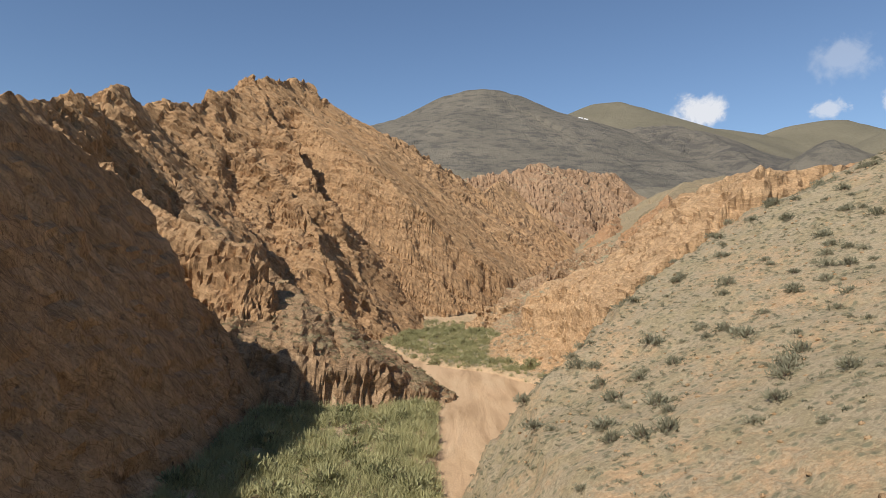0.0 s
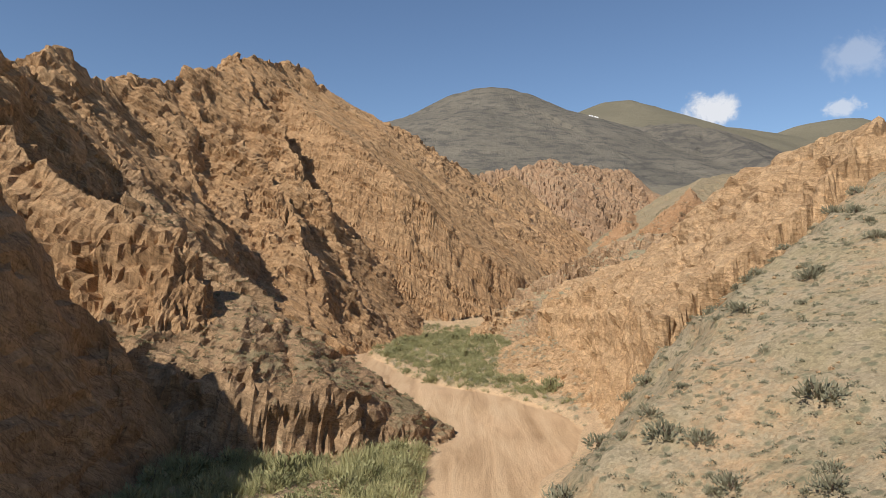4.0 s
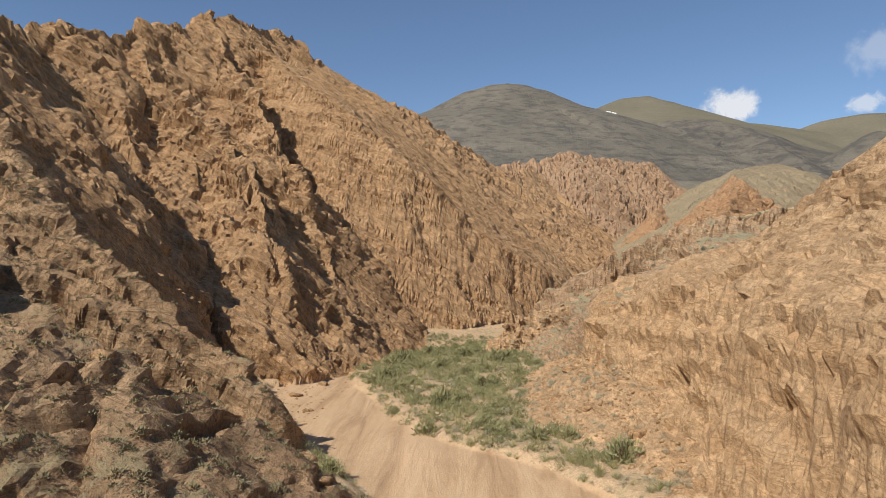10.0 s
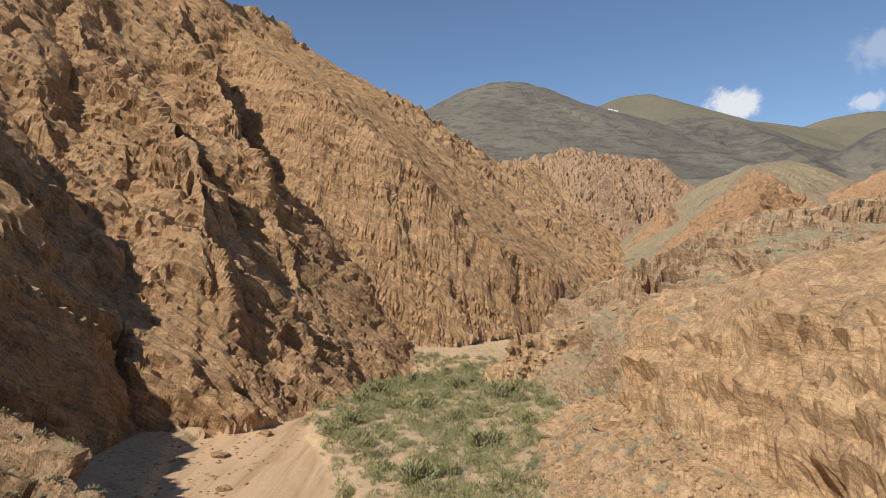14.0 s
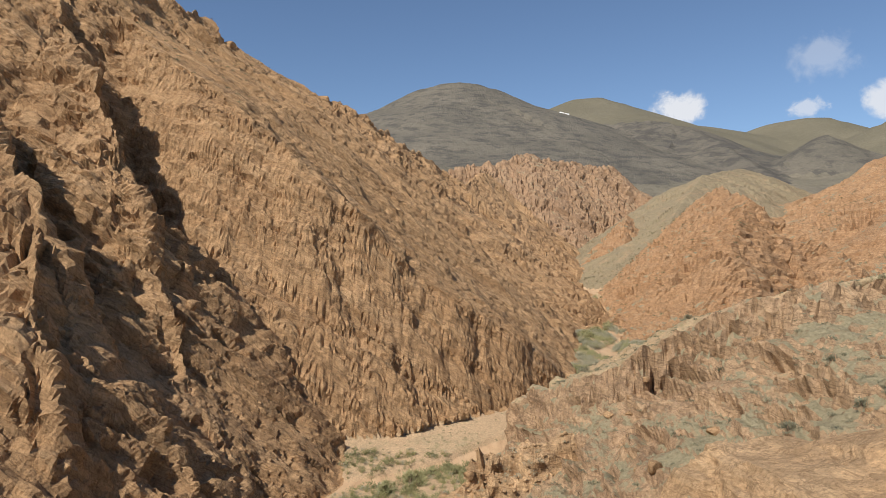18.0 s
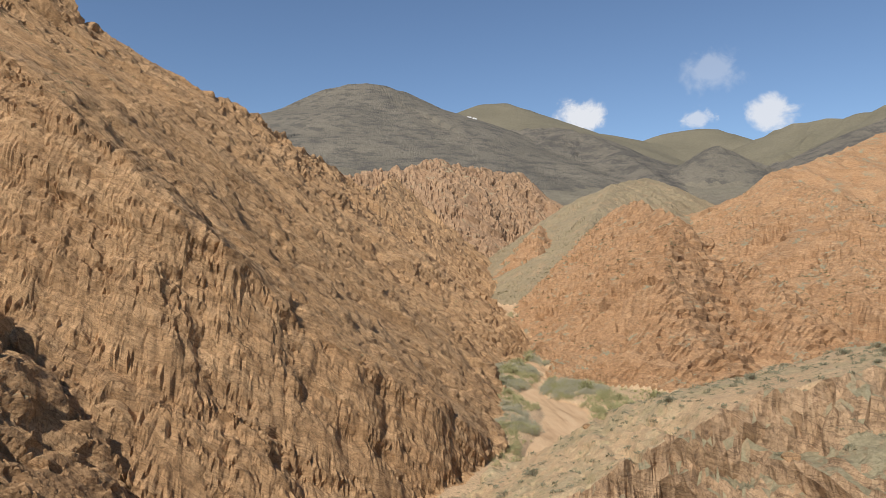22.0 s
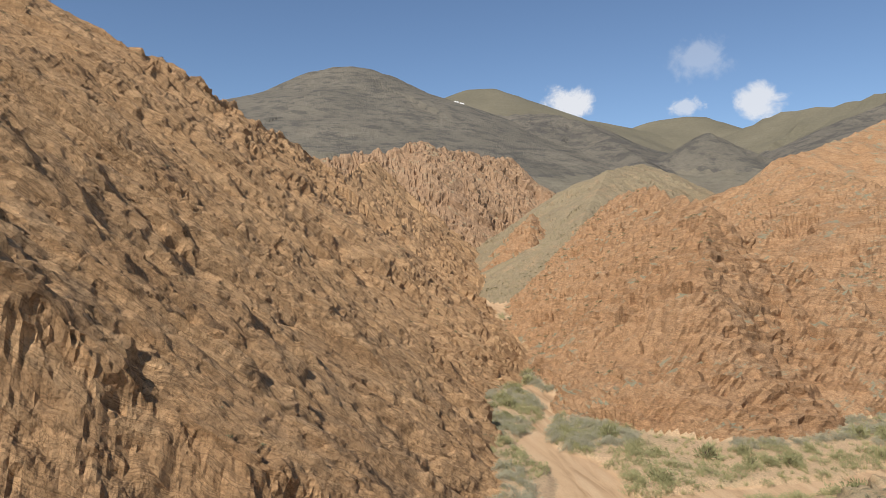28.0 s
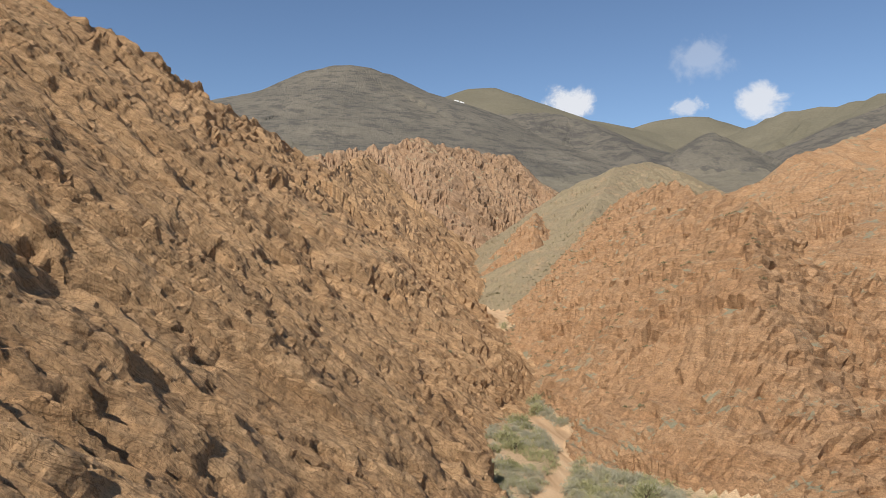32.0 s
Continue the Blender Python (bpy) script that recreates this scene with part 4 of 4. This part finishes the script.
for n, (x, y, sc) in enumerate([(-10.5, 293, 4.5), (-2, 300, 3.0), (-15, 278, 2.6), (4, 282, 2.2), (-20, 150, 1.8), (-18, 158, 1.5), (-13, 168, 1.6), (-10, 176, 1.9), (-8, 182, 1.3), (-16, 140, 1.2), (14, 128, 1.6), (12, 135, 1.4), (15, 144, 2.0), (11, 150, 1.3),
                                (17, 120, 1.7), (31, 112, 1.8), (12, 186, 1.4), (9, 180, 1.2), (26, 130, 1.6), (27, 140, 1.3), (-25, 200, 2.4), (-30, 230, 2.8), (14, 300, 2.5), (20, 70, 1.2), (16, 78, 0.9), (34, 205, 1.1), (50, 215, 1.2), (30, 170, 1.4)]):
    ob = tagged(new("boulder", STONE_MESH[n % 6]), "angular ochre boulder resting on the slope", "boulder", "boulders")
    ob.matrix_basis = Matrix.Translation(ground_point(x, y)) @ Matrix.Rotation(n * 2.4, 4, "Z") @ Matrix.Diagonal((sc, sc, sc, 1))


for n, p in enumerate(pick(46, "talus nose buttress terrace_rim", -40, 60, 95, 210, 0.5)):
    ob = tagged(new("boulder", STONE_MESH[n % 6]), "weathered buff boulder among the scrub", "boulder", "boulders")
    sc = rng.uniform(0.6, 1.6)
    ob.matrix_basis = Matrix.Translation(Vector(p.tolist())) @ Matrix.Rotation(n * 1.7, 4, "Z") @ Matrix.Diagonal((sc, sc, sc, 1))

# ---------------------------------------------------------------- the camp on the mountain, and the clouds
M_FELT = Mat("white_felt", 0.9)
M_FELT = M_FELT.done(M_FELT.ramp(M_FELT.noise(1.5), (0.3, (0.70, 0.69, 0.66)), (0.7, (0.82, 0.81, 0.79))))
M_DOOR = Mat("painted_door", 0.6)
M_DOOR = M_DOOR.done(M_DOOR.ramp(M_DOOR.noise(2.0), (0.3, (0.20, 0.10, 0.05)), (0.7, (0.26, 0.14, 0.08))))


def turned(profile, n, material, name):
    """A round body from (radius, height) pairs."""
    a = np.linspace(0, 2 * np.pi, n, endpoint=False)
    v = np.concatenate([np.stack([r * np.cos(a), r * np.sin(a), np.full(n, z)], 1) for r, z in profile])
    q = [[k * n + i, k * n + (i + 1) % n, (k + 1) * n + (i + 1) % n, (k + 1) * n + i] for k in range(len(profile) - 1) for i in range(n)]
    return mesh_of(name, v, np.array(q), material)


def yurt():
    ob = tagged(new("yurt"), "round white felt yurt on the mountainside", "yurt", "yurts of the camp")
    part("wall", turned([(3.4, -1.0), (3.5, 1.6), (3.3, 1.75)], 20, M_FELT, "wall"), ob)
    part("roof", turned([(3.55, 1.7), (2.4, 2.6), (1.0, 3.3), (0.7, 3.4), (0.05, 3.5)], 20, M_FELT, "roof"), ob)
    bm = bmesh.new()
    bmesh.ops.create_cube(bm, size=1, matrix=Matrix.Translation((0, -3.5, 0.7)) @ Matrix.Diagonal((1.0, 0.2, 1.6, 1)))
    me = bpy.data.meshes.new("door")
    bm.to_mesh(me)
    me.materials.append(M_DOOR)
    part("door", me, ob, "brown wooden door")
    return ob


camp = yurt()
for n, (x, y) in enumerate(CAMP):
    ob = camp if n == 0 else copy_thing(camp, Matrix())
    p = ground_point(x, y)
    ob.matrix_basis = Matrix.Translation((x, y, float(ground_z(x, y)))) @ Matrix.Rotation(n * 0.7, 4, "Z") @ Matrix.Diagonal((1.1, 1.1, 1.1, 1))


def cloud(seed, az, el, wide, tall, dense, label):
    """A thin fair-weather cloud, far behind the mountains."""
    k = Mat("cloud_vapour")
    gen = k.t.nodes.new("ShaderNodeTexCoord").outputs["Generated"]
    cen = k.node("ShaderNodeVectorMath", i0=gen, i1=(0.5, 0.5, 0.5))
    cen.operation = "SUBTRACT"
    sep = k.node("ShaderNodeSeparateXYZ", Vector=cen.outputs[0])
    x, z = sep.outputs[0], sep.outputs[1]
    off = k.node("ShaderNodeMapping", Vector=gen)
    off.inputs["Location"].default_value = (seed * 3.7, seed * 1.9, 0)
    off.inputs["Scale"].default_value = (wide / tall, 1, 1)
    n1 = k.noise(2.6, 7, 0.58, off.outputs[0], 0.3)
    r = k.math("SQRT", k.math("ADD", k.math("POWER", x, 2.0), k.math("POWER", z, 2.0)), 0)
    body = k.math("SUBTRACT", k.math("ADD", k.math("MULTIPLY", n1, 1.1), 0.02), k.math("MULTIPLY", r, 1.55))
    a = k.math("MULTIPLY", k.step(body, 0.0, 0.34), dense)
    em = k.node("ShaderNodeEmission", Color=(0.93, 0.95, 1.0, 1), Strength=0.86)
    tr = k.t.nodes.new("ShaderNodeBsdfTransparent")
    mx = k.node("ShaderNodeMixShader", Fac=a)
    k.t.links.new(tr.outputs[0], mx.inputs[1])
    k.t.links.new(em.outputs[0], mx.inputs[2])
    k.t.links.new(mx.outputs[0], k.t.nodes["Material Output"].inputs["Surface"])
    v = np.array([(-0.5, -0.5, 0), (0.5, -0.5, 0), (0.5, 0.5, 0), (-0.5, 0.5, 0)])
    ob = tagged(new("cloud", mesh_of("cloud", v, np.array([[0, 1, 2, 3]]), k.m)), label, "cloud", "clouds", kind="structure")
    eye, dist = Vector((7, 142, 38)), 4700
    a, e = radians(az), radians(el)
    way = Vector((math.sin(a) * math.cos(e), math.cos(a) * math.cos(e), math.sin(e)))
    ob.matrix_world = look(eye + way * dist, eye) @ Matrix.Rotation(math.pi, 4, "Y") @ Matrix.Diagonal((wide, tall, 1, 1))
    ob.visible_shadow = False


cloud(1, 21.4, 12.6, 620, 330, 0.95, "small white fair-weather cloud behind the mountains")
cloud(2, 31.6, 15.6, 560, 420, 0.30, "thin white wisp of cloud")
cloud(3, 30.6, 12.0, 300, 210, 0.6, "small white cloud above the ridge")
cloud(4, 36.0, 12.0, 430, 340, 0.85, "white heaped cloud above the ridge")
